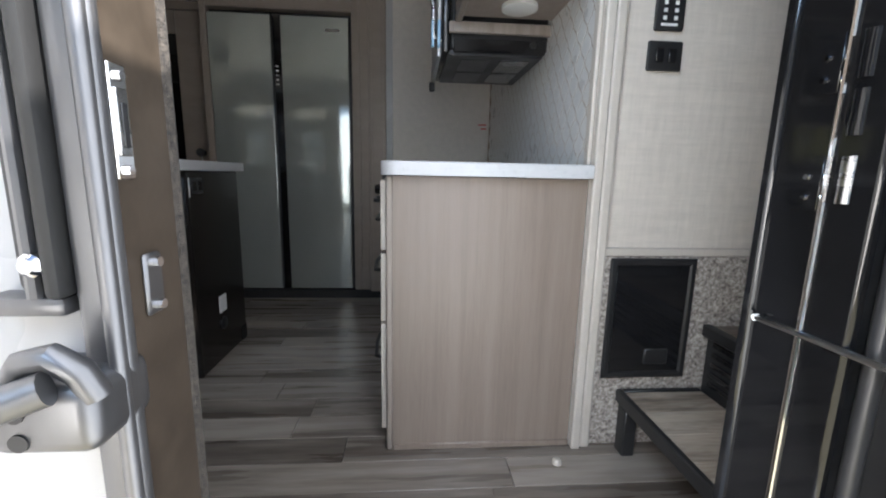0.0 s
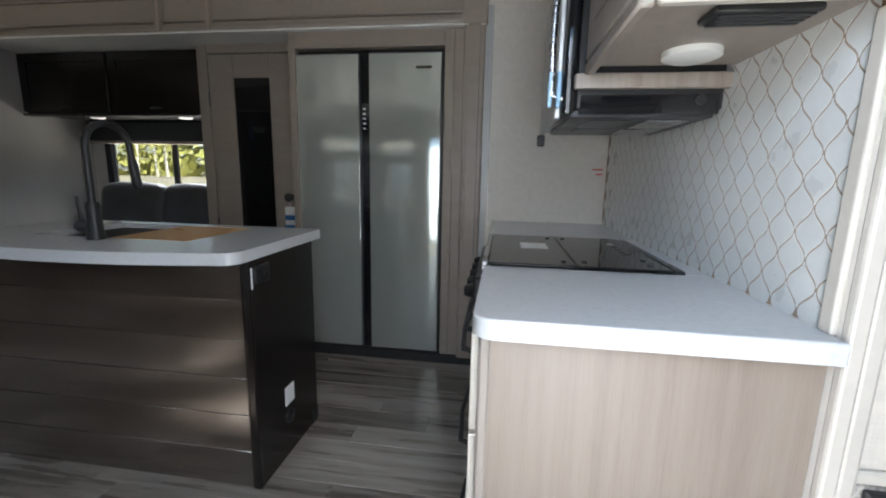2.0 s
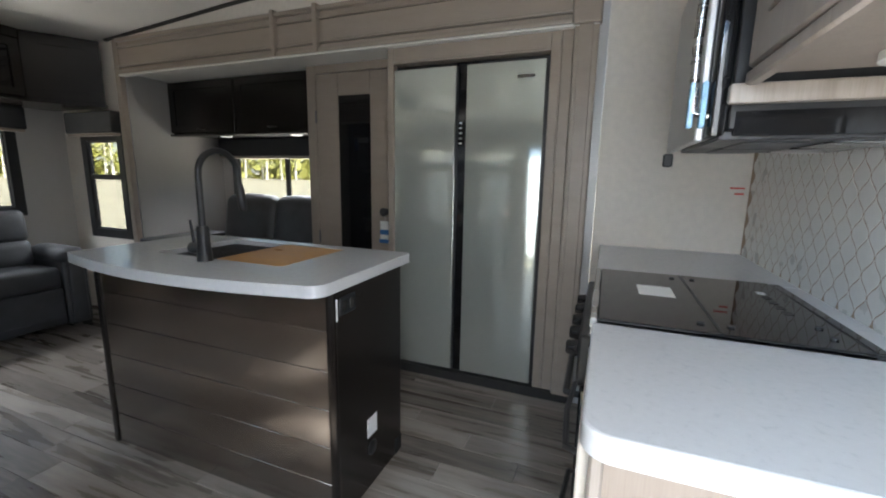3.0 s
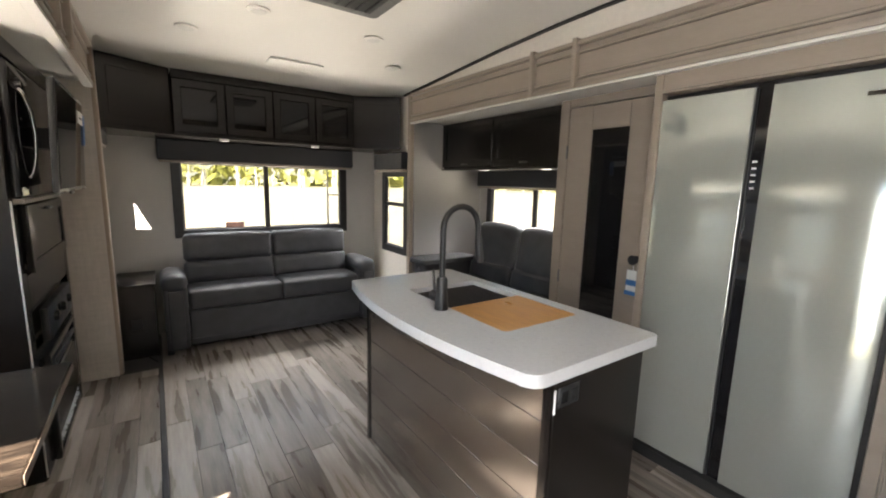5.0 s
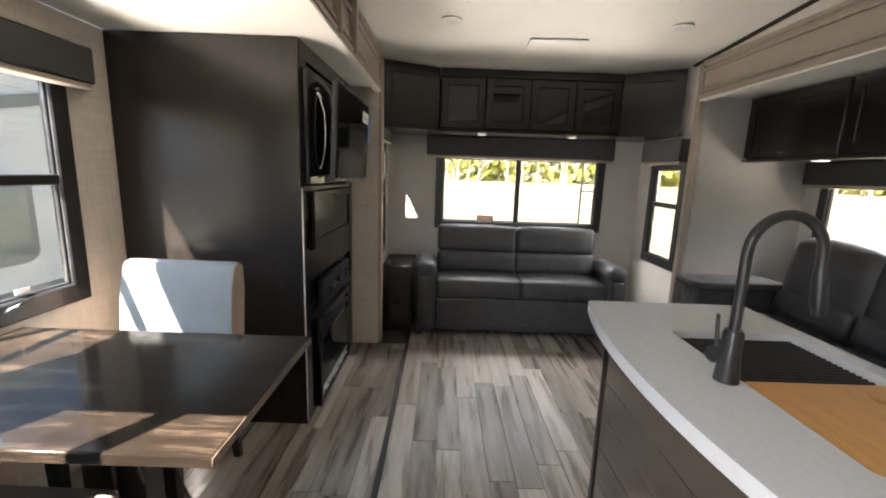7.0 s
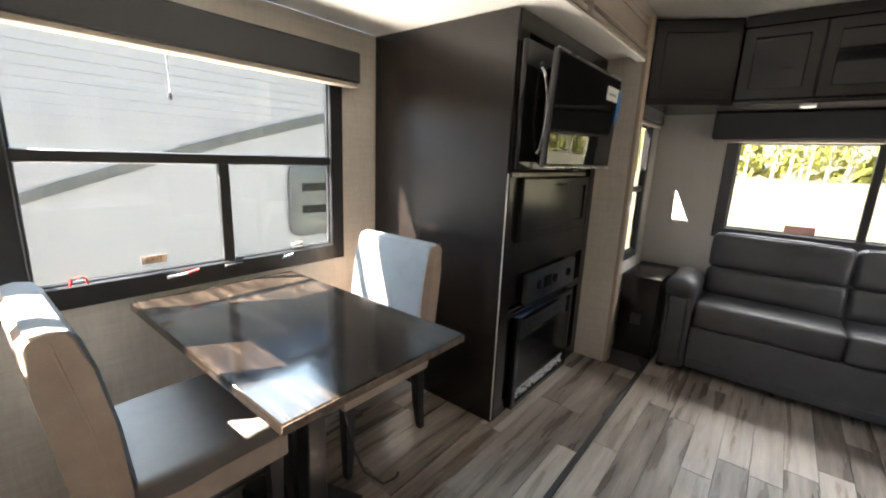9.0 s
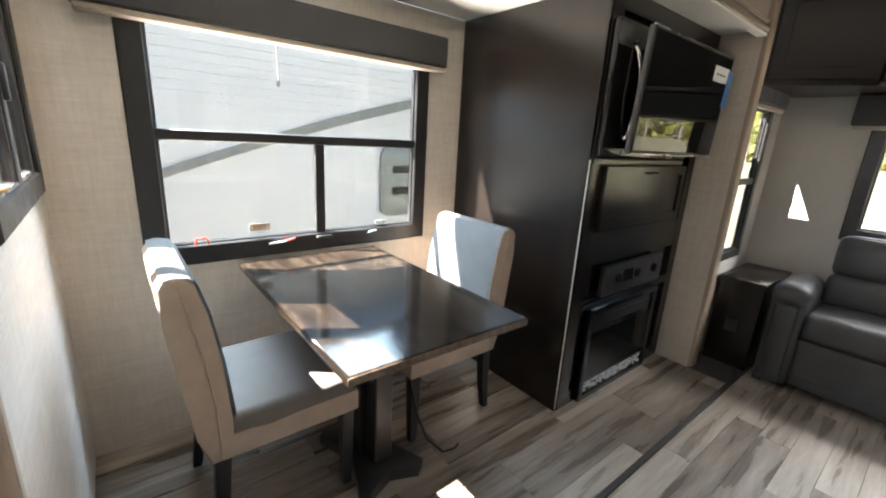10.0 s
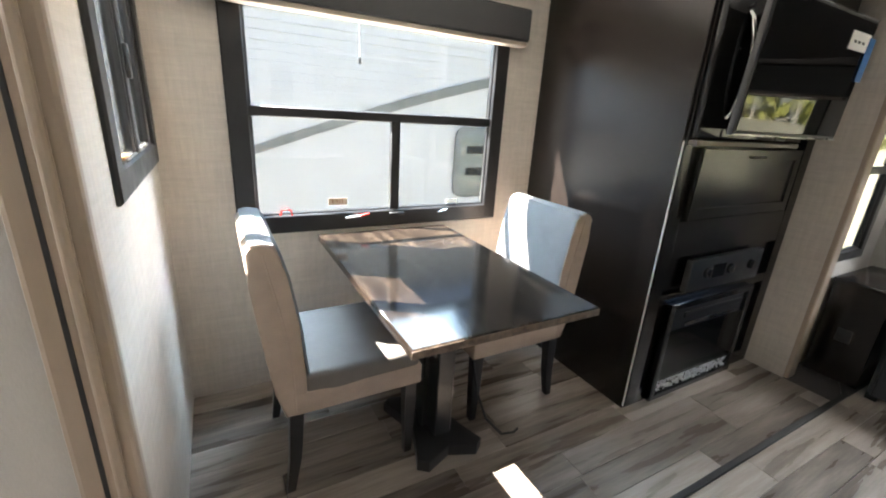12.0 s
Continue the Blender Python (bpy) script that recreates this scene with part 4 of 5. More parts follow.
def pierced(outer, inner, z0, z1):
    """A slab with an outline and a hole; its walls run round both."""
    bm = bmesh.new()
    edges = []
    for loop in (outer, inner):
        vs = [bm.verts.new((x, y, z1)) for x, y in loop]
        edges += [bm.edges.new((vs[k], vs[(k + 1) % len(vs)])) for k in range(len(vs))]
    filled = bmesh.ops.triangle_fill(bm, edges=edges, use_beauty=True)
    faces = [f for f in filled["geom"] if isinstance(f, bmesh.types.BMFace)]
    grown = bmesh.ops.extrude_face_region(bm, geom=faces)
    bmesh.ops.translate(bm, vec=(0, 0, z0 - z1), verts=[v for v in grown["geom"] if isinstance(v, bmesh.types.BMVert)])
    return bm


part("slab", pierced(outer, inner, 0.880, 0.920), STONE_TOP, it)

sk = thing("kitchen_sink", (-1.3, 2.27, 0.70), "black undermount sink with a dark roll-up rack", "sink")
part("basin", ring("y", SY0 - 0.001, SY1 + 0.001, SX0 - 0.012, SX1 + 0.012, 0.70, 0.879, 0.011, 0.002), BLACK, sk)
part("front_side", box(SX0, SX1, SY0 - 0.010, SY0, 0.70, 0.879, 0.001), BLACK, sk)
part("back_side", box(SX0, SX1, SY1, SY1 + 0.010, 0.70, 0.879, 0.001), BLACK, sk)
part("bottom", box(SX0, SX1, SY0, SY1, 0.700, 0.712, 0.001), BLACK, sk)
part("ledge", box(SX0 + 0.002, SX1 - 0.002, SY0 + 0.002, SY0 + 0.016, 0.872, 0.886, 0.002), BLACK, sk)
part("back_ledge", box(SX0 + 0.002, SX1 - 0.002, SY1 - 0.016, SY1 - 0.002, 0.872, 0.886, 0.002), BLACK, sk)
rk = thing("sink_rack", (-1.46, 2.27, 0.887), "dark grey roll-up drying rack over the sink", "rack")
for k in range(18):
    x = SX0 + 0.012 + 0.018 * k
    part("rod", tube([(x, SY0 + 0.004, 0.893), (x, SY1 - 0.004, 0.893)], 0.0062, 6), BLACK, rk)
cb = thing("cutting_board", (-1.135, 2.27, 0.887), "golden bamboo cutting board fitted over the sink", "cutting board")
part("board", pierced(rounded(-1.303, SX1 - 0.003, SY0 + 0.003, SY1 - 0.003, (0.012,) * 4, 3), rounded(-1.255, -1.205, 2.33, 2.352, (0.0105,) * 4, 5), 0.887, 0.9185), BOARD, cb)

fc = thing("kitchen_faucet", (-1.302, 2.03, 0.92), "matt black gooseneck pull-down faucet", "faucet")
part("base", tube([(-1.302, 2.03, 0.9203), (-1.302, 2.03, 0.935), (-1.302, 2.03, 0.99), (-1.302, 2.03, 1.045), (-1.302, 2.03, 1.055)], [0.029, 0.028, 0.0235, 0.0235, 0.019], 18), BLACK, fc)
neck = [(-1.302, 2.03, 1.05), (-1.302, 2.03, 1.16), (-1.302, 2.03, 1.24)]
neck += [(-1.302, 2.12 - 0.09 * math.cos(radians(a)), 1.25 + 0.09 * math.sin(radians(a))) for a in range(0, 181, 15)]
part("neck", tube(neck + [(-1.302, 2.212, 1.21)], 0.0125, 14), BLACK, fc)
part("spray_head", tube([(-1.302, 2.212, 1.215), (-1.302, 2.216, 1.19), (-1.302, 2.225, 1.12), (-1.302, 2.228, 1.10)], [0.0135, 0.017, 0.018, 0.0145], 14), BLACK, fc)
lv = part("lever_ball", tube([(-1.325, 2.03, 0.965), (-1.335, 2.03, 0.965), (-1.350, 2.03, 0.966), (-1.366, 2.03, 0.967), (-1.376, 2.03, 0.967)], [0.012, 0.016, 0.024, 0.022, 0.010], 16), BLACK, fc)
part("lever", tube([(-1.352, 2.03, 0.985), (-1.356, 2.028, 1.02), (-1.360, 2.026, 1.075)], [0.007, 0.0055, 0.005], 10), BLACK, lv)

# ---- fridge and pantry ----
sur = thing("fridge_surround", (-0.6, 3.2, 0.05), "taupe wooden surround built round the fridge", "cabinet")
part("left_stile", box(-1.140, -1.098, 3.188, 3.60, 0.05, 2.0, 0.004), TAUPE_TRIM, sur)
part("right_stile", box(-0.195, -0.086, 3.182, 3.60, 0.05, 2.0, 0.004), TAUPE_TRIM, sur)
part("right_bead", box(-0.150, -0.138, 3.174, 3.184, 0.06, 1.98, 0.004), TAUPE_TRIM, sur)
part("head_rail", box(-1.098, -0.195, 3.188, 3.60, 1.895, 2.0, 0.004), TAUPE_TRIM, sur)
part("head_bead", box(-1.098, -0.195, 3.178, 3.189, 1.893, 1.908, 0.004), TAUPE_TRIM, sur)
part("toe_kick", box(-1.140, 0.03, 3.168, 3.215, 0.0, 0.058, 0.004), RUBBER, sur, "black toe kick")
fr = thing("fridge", (-0.655, 3.5, 0.055), "silver glass two-door fridge with a black centre gap", "fridge")
part("body", box(-1.096, -0.197, 3.226, 3.95, 0.06, 1.888, 0.004), BLACK, fr)
for x0, x1 in ((-1.092, -0.705), (-0.642, -0.214)):
    part("door", box(x0, x1, 3.185, 3.222, 0.068, 1.862, 0.004, 2), FRIDGE, fr)
part("centre_post", box(-0.704, -0.643, 3.205, 3.228, 0.062, 1.88, 0.004), BLACK_GLOSS, fr)
part("grip_left", box(-0.704, -0.695, 3.190, 3.21, 0.07, 1.86, 0.003), BLACK, fr)
part("control_pad", box(-0.698, -0.652, 3.2015, 3.2055, 1.42, 1.60, 0.002), SCREEN, fr)
for k in range(5):
    part("pad_mark", box(-0.685, -0.668, 3.1998, 3.2018, 1.44 + 0.028 * k, 1.448 + 0.028 * k, 0), PAPER, fr)
part("badge", box(-0.36, -0.27, 3.1835, 3.1855, 1.775, 1.79, 0), CHROME, fr, "small plain badge")

pt = thing("pantry_cabinet", (-1.55, 3.75, 0.05), "taupe wooden pantry with a dark glass door", "pantry")
part("body", box(-1.958, -1.142, 3.515, 4.045, 0.05, 2.018, 0.003), TAUPE_TRIM, pt)
part("left_stile", box(-1.962, -1.885, 3.470, 3.514, 0.05, 2.018, 0.004), TAUPE_TRIM, pt)
part("head_rail", box(-1.884, -1.142, 3.472, 3.514, 1.962, 2.018, 0.003), TAUPE_TRIM, pt)
pd = part("door", box(-1.875, -1.692, 3.466, 3.490, 0.07, 1.955, 0.004), TAUPE_TRIM, pt)
box_bm = box(-1.430, -1.235, 3.466, 3.490, 0.07, 1.955, 0.004)
part("door_stile", box_bm, TAUPE_TRIM, pd)
part("door_top_rail", box(-1.6915, -1.4305, 3.466, 3.490, 1.803, 1.955, 0.003), TAUPE_TRIM, pd)
part("door_low_rail", box(-1.6915, -1.4305, 3.466, 3.490, 0.07, 0.30, 0.003), TAUPE_TRIM, pd)
part("dark_glass", box(-1.6915, -1.4305, 3.474, 3.480, 0.30, 1.803, 0), SCREEN, pd, "dark glass panel")
part("side_stile", box(-1.2345, -1.142, 3.470, 3.514, 0.05, 1.962, 0.004), TAUPE_TRIM, pt)
for z in (0.75, 1.62):
    part("hinge", box(-1.884, -1.872, 3.455, 3.468, z, z + 0.09, 0.003), ALUMINIUM, pd)
part("knob", tube([(-1.305, 3.466, 1.005), (-1.305, 3.452, 1.005), (-1.305, 3.436, 1.005), (-1.305, 3.420, 1.005), (-1.305, 3.416, 1.005)], [0.022, 0.010, 0.012, 0.030, 0.024], 16), BLACK, pd, "round black knob")
tg = thing("hang_tag", (-1.305, 3.44, 0.78), "white and blue paper hang tag on the pantry knob", "tag")
part("card", box(-1.345, -1.270, 3.442, 3.4445, 0.80, 0.94, 0.001), PAPER, tg)
part("blue_print", box(-1.345, -1.270, 3.4405, 3.4425, 0.845, 0.880, 0), BLUE, tg)
part("blue_flap", box(-1.350, -1.275, 3.438, 3.4415, 0.785, 0.812, 0.001), BLUE, tg)
part("string", tube([(-1.305, 3.443, 0.94), (-1.305, 3.440, 0.99)], 0.0015, 5), PAPER, tg)


# ---- seating ----
def cushion(x0, x1, y0, y1, z0, z1, r=0.03, puff=0.012):
    """A padded block with rounded edges and swollen faces."""
    bm = box(x0, x1, y0, y1, z0, z1, r, 3)
    bmesh.ops.subdivide_edges(bm, edges=[e for e in bm.edges if e.calc_length() > 0.12], cuts=3, use_grid_fill=True)
    c = Vector(((x0 + x1) / 2, (y0 + y1) / 2, (z0 + z1) / 2))
    h = Vector((abs(x1 - x0) / 2, abs(y1 - y0) / 2, abs(z1 - z0) / 2))
    for v in bm.verts:
        q = v.co - c
        u = [abs(q[k]) / h[k] for k in range(3)]
        for k in range(3):
            if u[k] > 0.97:
                a, b = [u[j] for j in range(3) if j != k]
                v.co[k] += math.copysign(puff * max(0, 1 - a ** 3) * max(0, 1 - b ** 3), q[k])
        v.co += 0.0035 * Vector(noise.noise_vector(v.co * 7))
    return bm


def leaned(bm, axis, pivot, degrees):
    bmesh.ops.rotate(bm, cent=pivot, matrix=Matrix.Rotation(radians(degrees), 3, axis), verts=bm.verts)
    return bm


so = thing("sofa", (-4.0, 2.0, 0.0), "charcoal leatherette two-seat sleeper sofa under the rear window", "sofa")
part("base", cushion(-4.24, -3.80, 1.26, 2.74, 0.05, 0.27, 0.02, 0.004), LEATHER, so)
part("front_panel", cushion(-3.81, -3.775, 1.265, 2.735, 0.055, 0.345, 0.015, 0.003), LEATHER, so)
part("skirt_seam", tube([(-3.774, 1.27, 0.115), (-3.774, 2.73, 0.115)], 0.004, 6), LEATHER, so)
for y0, y1 in ((1.272, 1.998), (2.002, 2.728)):
    part("seat_cushion", cushion(-4.14, -3.765, y0, y1, 0.35, 0.512, 0.028, 0.009), LEATHER, so)
    bk = part("back_cushion", leaned(cushion(-4.235, -4.090, y0, y1, 0.688, 0.935, 0.040, 0.008), "Y", (-4.16, 2.0, 0.5), -6), LEATHER, so)
    part("lumbar_roll", leaned(cushion(-4.225, -4.085, y0, y1, 0.495, 0.700, 0.036, 0.010), "Y", (-4.16, 2.0, 0.5), -6), LEATHER, bk)
    part("top_piping", leaned(tube([(-4.105, y0 + 0.035, 0.934), (-4.105, y1 - 0.035, 0.934)], 0.004, 6), "Y", (-4.16, 2.0, 0.5), -6), LEATHER, bk)
for y0, y1 in ((1.085, 1.265), (2.735, 2.915)):
    ar = part("arm", cushion(-4.22, -3.77, y0 + 0.012, y1 - 0.004, 0.04, 0.56, 0.018, 0.003), LEATHER, so)
    part("arm_pad", cushion(-4.22, -3.745, y0, y1, 0.515, 0.655, 0.060, 0.004), LEATHER, ar)
    part("front_panel", cushion(-3.772, -3.752, y0 + 0.042, y1 - 0.038, 0.05, 0.53, 0.008, 0.003), LEATHER, ar)
    part("front_piping", ring("x", -3.768, -3.758, y0 + 0.030, y1 - 0.026, 0.042, 0.545, 0.006, 0.002), LEATHER, ar)
for y in (1.12, 2.88):
    part("foot", box(-3.84, -3.79, y - 0.025, y + 0.025, 0.0, 0.052, 0.004), BLACK, so)

rc = thing("recliner_sofa", (-2.75, 3.65, 0.045), "charcoal leatherette twin recliner with a cup-holder console", "recliner")
part("base", cushion(-3.42, -2.02, 3.26, 3.92, 0.05, 0.36, 0.02, 0.004), LEATHER, rc)
for x0, x1 in ((-3.20, -2.625), (-2.615, -2.04)):
    part("seat_cushion", cushion(x0, x1, 3.20, 3.72, 0.36, 0.50, 0.05, 0.02), LEATHER, rc)
    bk = part("back_cushion", leaned(cushion(x0, x1, 3.70, 3.86, 0.46, 1.05, 0.06, 0.025), "X", (-2.7, 3.78, 0.5), -9), LEATHER, rc)
    part("lumbar_pad", leaned(cushion(x0 + 0.02, x1 - 0.02, 3.665, 3.74, 0.50, 0.68, 0.035, 0.02), "X", (-2.7, 3.78, 0.5), -9), LEATHER, bk)
ar = part("arm", cushion(-3.455, -3.215, 3.18, 3.88, 0.05, 0.66, 0.035, 0.006), LEATHER, rc)
part("arm_pad", slab(rounded(-3.48, -3.19, 3.13, 3.80, (0.06,) * 4), 0.661, 0.705, 0.012), LEATHER, ar)
part("cup_holder", tube([(-3.335, 3.25, 0.7055), (-3.335, 3.25, 0.709)], 0.042, 20), CHROME, ar, "steel cup holder rim")
part("cup_well", tube([(-3.335, 3.25, 0.709), (-3.335, 3.25, 0.7105)], 0.034, 20), BLACK, ar)
part("arm_button", tube([(-3.335, 3.182, 0.60), (-3.335, 3.172, 0.60)], 0.016, 14), CHROME, ar)

et = thing("end_table", (-4.05, 0.92, 0.0), "dark walnut end-table cabinet beside the sofa", "end table")
part("body", box(-4.37, -3.84, 0.79, 1.045, 0.0, 0.575, 0.004), WALNUT, et)
part("top", box(-4.375, -3.825, 0.785, 1.055, 0.576, 0.60, 0.006, 2), WALNUT, et)
part("outlet", box(-3.8395, -3.834, 0.88, 0.95, 0.24, 0.32, 0.003), BLACK, et, "black wall outlet")

# ---- rear overhead cabinets ----
def quad_prism(corners, z0, z1, bevel=0.003):
    return slab(corners, z0, z1, bevel, 1)


oc = thing("overhead_cabinet", (-4.1, 2.0, 1.77), "dark walnut overhead cabinet with four smoked glass doors", "cabinet")
part("body", box(-4.395, -3.972, 1.255, 2.765, 1.775, 2.245, 0.003), WALNUT, oc)
part("bottom_lip", box(-4.395, -3.945, 1.250, 2.770, 1.755, 1.776, 0.004), WALNUT, oc)
part("top_rail", box(-3.973, -3.950, 1.255, 2.765, 2.195, 2.262, 0.003), WALNUT, oc)
w4 = 1.51 / 4
for k in range(4):
    y0 = 1.255 + w4 * k
    dr = part("door", ring("x", -3.972, -3.948, y0 + 0.003, y0 + w4 - 0.003, 1.785, 2.192, 0.062, 0.004), WALNUT, oc)
    part("glass_panel", box(-3.966, -3.962, y0 + 0.060, y0 + w4 - 0.060, 1.842, 2.135, 0), SCREEN, dr, "dark mirror glass panel")
for y in (1.62, 2.40):
    part("puck_lamp", tube([(-4.03, y, 1.7545), (-4.03, y, 1.742), (-4.03, y, 1.738)], [0.038, 0.038, 0.028], 18), LENS, oc, "small white puck lamp")
for sgn, ys, xe in ((1, (2.770, 3.155), -3.70), (-1, (1.250, 0.800), -3.72)):
    cc = thing("corner_cabinet", (-4.1, ys[1], 1.77), "dark walnut angled corner cabinet", "cabinet", "rear corner cabinets")
    part("body", quad_prism([(-4.395, ys[0]), (-3.965, ys[0]), (xe - 0.01, ys[1]), (-4.395, ys[1])], 1.776, 2.262), WALNUT, cc)
    part("bottom_lip", quad_prism([(-4.395, ys[0]), (-3.940, ys[0]), (xe + 0.015, ys[1]), (-4.395, ys[1])], 1.755, 1.7755), WALNUT, cc)
    a, b = Vector((-3.952, ys[0], 0)), Vector((xe + 0.002, ys[1], 0))
    way = (b - a).normalized()
    nrm = Vector((1, 0, 0)) - way * way.x
    nrm.normalize()
    p, q = a + way * 0.02, b - way * 0.02
    part("door", quad_prism([tuple((p - nrm * 0.02)[:2]), tuple((q - nrm * 0.02)[:2]), tuple((q + nrm * 0.004)[:2]), tuple((p + nrm * 0.004)[:2])], 1.79, 2.24, 0.004), WALNUT, cc)
    p, q = a + way * 0.08, b - way * 0.08
    part("door_panel", quad_prism([tuple(p[:2]), tuple(q[:2]), tuple((q + nrm * 0.010)[:2]), tuple((p + nrm * 0.010)[:2])], 1.85, 2.18, 0.006), WALNUT, cc)

# overhead cabinets above the recliners
for k, (x0, x1) in enumerate(((-3.495, -2.735), (-2.730, -1.966))):
    tc = thing("overhead_cabinet", ((x0 + x1) / 2, 3.8, 1.58), "dark walnut overhead cabinet above the recliners", "cabinet", "recliner overhead cabinets")
    part("body", box(x0, x1, 3.555, 4.045, 1.580, 2.015, 0.003), WALNUT, tc)
    dr = part("door", box(x0 + 0.008, x1 - 0.008, 3.532, 3.553, 1.590, 2.008, 0.004), WALNUT, tc)
    part("door_panel", ring("y", 3.524, 3.5325, x0 + 0.008, x1 - 0.008, 1.590, 2.008, 0.065, 0.004), WALNUT, dr)
    xm = x0 + 0.5 * (x1 - x0)
    part("pull", box(xm - 0.045, xm + 0.045, 3.512, 3.5245, 1.612, 1.622, 0.003), BLACK, dr, "black bar pull")
    part("bottom_lip", box(x0, x1, 3.520, 3.60, 1.562, 1.5795, 0.003), WALNUT, tc)
    part("puck_lamp", tube([(xm + 0.1, 3.68, 1.5795), (xm + 0.1, 3.68, 1.566), (xm + 0.1, 3.68, 1.560)], [0.05, 0.05, 0.036], 18), LENS, tc, "white puck lamp")

# ---- fireplace tower ----
tw = thing("entertainment_tower", (-3.0, 0.13, 0.0), "dark walnut floor-to-ceiling tower with fireplace", "cabinet")
part("side_panel", box(-2.450, -2.430, -0.329, 0.588, 0.0, 2.018, 0.003), WALNUT, tw)
part("body", box(-3.570, -2.451, -0.329, 0.570, 0.0, 2.018, 0.002), WALNUT, tw)
part("face_frame", ring("y", 0.571, 0.592, -3.570, -2.452, 0.0, 2.018, 0.085, 0.003), WALNUT, tw)
part("edge_bead", tube([(-2.432, 0.592, 0.02), (-2.432, 0.592, 1.31)], 0.0035, 6), CREAM_TRIM, tw, "worn pale edge bead")
part("mid_rail", box(-3.51, -2.54, 0.571, 0.591, 0.545, 0.60, 0.003), WALNUT, tw)
part("upper_rail", box(-3.51, -2.54, 0.571, 0.591, 0.79, 0.965, 0.003), WALNUT, tw)
dr = part("drop_door", box(-3.40, -2.545, 0.592, 0.612, 0.975, 1.285, 0.004), WALNUT, tw)
part("door_rim", ring("y", 0.611, 0.620, -3.40, -2.545, 0.975, 1.285, 0.05, 0.004), WALNUT, dr)
part("pull", box(-3.03, -2.91, 0.619, 0.634, 1.245, 1.257, 0.004), BLACK, dr, "black bar pull")
sp = thing("wall_stereo", (-2.98, 0.592, 0.61), "dark grey media player with three round knobs", "stereo")
part("case", box(-3.305, -2.665, 0.5925, 0.625, 0.61, 0.775, 0.006, 2), BLACK, sp)
for x in (-2.80, -3.00, -3.19):
    part("knob", tube([(x, 0.625, 0.70), (x, 0.640, 0.70), (x, 0.643, 0.70)], [0.026, 0.024, 0.018], 18), BLACK_GLOSS, sp)
part("display", box(-2.96, -2.85, 0.6245, 0.6265, 0.665, 0.735, 0.002), SCREEN, sp)
fp = thing("electric_fireplace", (-2.96, 0.592, 0.006), "black electric fireplace with crushed white glass bed", "fireplace")
part("frame", ring("y", 0.5925, 0.622, -3.33, -2.60, 0.006, 0.556, 0.035, 0.005), BLACK_GLOSS, fp)
part("vent_bar", box(-3.22, -2.70, 0.6215, 0.632, 0.475, 0.505, 0.003), BLACK, fp)
part("heater_slot", box(-3.20, -2.74, 0.617, 0.6225, 0.415, 0.44, 0.003), BLACK_GLOSS, fp)
part("back", box(-3.295, -2.635, 0.5925, 0.597, 0.041, 0.521, 0), material("dark firebox", (0.03, 0.03, 0.032), 0.35), fp)
bm = bmesh.new()
for k in range(420):
    p = (random.uniform(-3.285, -2.645), random.uniform(0.600, 0.614), 0.046 + random.uniform(0, 0.066))
    bmesh.ops.create_icosphere(bm, subdivisions=1, radius=random.uniform(0.0035, 0.0065), matrix=Matrix.Translation(p))
part("glass_bed", bm, CRUSHED, fp, "white crushed glass bed", smooth=False)
fg = part("front_glass", box(-3.295, -2.635, 0.6175, 0.6195, 0.118, 0.41, 0), GLASS, fp, smooth=False)
fg.visible_shadow = False

ov = thing("wall_microwave", (-2.9, 0.6, 1.32), "gloss black built-in oven front with a curved chrome handle", "oven")
part("front", box(-3.33, -2.452, 0.5925, 0.628, 1.318, 1.895, 0.018, 3), BLACK_GLOSS, ov)
part("handle", tube([(-2.600, 0.628, 1.795), (-2.602, 0.642, 1.775), (-2.612, 0.660, 1.70), (-2.615, 0.666, 1.60), (-2.615, 0.658, 1.50), (-2.618, 0.643, 1.43), (-2.618, 0.628, 1.41)], 0.0085, 10), CHROME, ov, "curved chrome handle")
part("handle_stud", tube([(-2.598, 0.628, 1.815), (-2.598, 0.640, 1.815)], 0.009, 10), CHROME, ov)
part("logo_stud", tube([(-2.592, 0.628, 1.665), (-2.592, 0.631, 1.665)], 0.006, 10), CHROME, ov)
part("lower_trim", box(-3.30, -2.46, 0.5925, 0.632, 1.296, 1.316, 0.003), TAUPE, ov, "pale lower trim strip")
tv = thing("television", (-2.9, 0.74, 1.35), "black flat-screen television on a swivel arm with a sticker", "television")
part("case", leaned(box(-3.335, -2.474, 0.720, 0.745, 1.345, 1.845, 0.006, 2), "X", (-2.9, 0.735, 1.345), -2.5), BLACK, tv)
part("screen", leaned(box(-3.322, -2.486, 0.744, 0.749, 1.362, 1.834, 0.002), "X", (-2.9, 0.735, 1.345), -2.5), SCREEN, tv)
part("top_edge", leaned(box(-3.335, -2.474, 0.738, 0.748, 1.843, 1.848, 0.001), "X", (-2.9, 0.735, 1.345), -2.5), STEEL, tv)
part("bottom_edge", leaned(box(-3.335, -2.474, 0.742, 0.751, 1.345, 1.352, 0.002), "X", (-2.9, 0.735, 1.345), -2.5), STEEL, tv)
part("arm", box(-2.98, -2.80, 0.628, 0.7270, 1.55, 1.65, 0.004), BLACK, tv)
part("sensor", leaned(box(-2.88, -2.80, 0.735, 0.748, 1.330, 1.345, 0.003), "X", (-2.9, 0.735, 1.345), -2.5), BLACK, tv)
stk = part("sticker", leaned(box(-3.295, -3.115, 0.7495, 0.7525, 1.715, 1.785, 0.001), "X", (-2.9, 0.735, 1.345), -2.5), PAPER, tv, "white sticker with a blue flap")
part("sticker_flap", leaned(box(-3.345, -3.285, 0.7525, 0.755, 1.60, 1.775, 0.001), "X", (-2.9, 0.735, 1.345), -2.5), BLUE, stk)
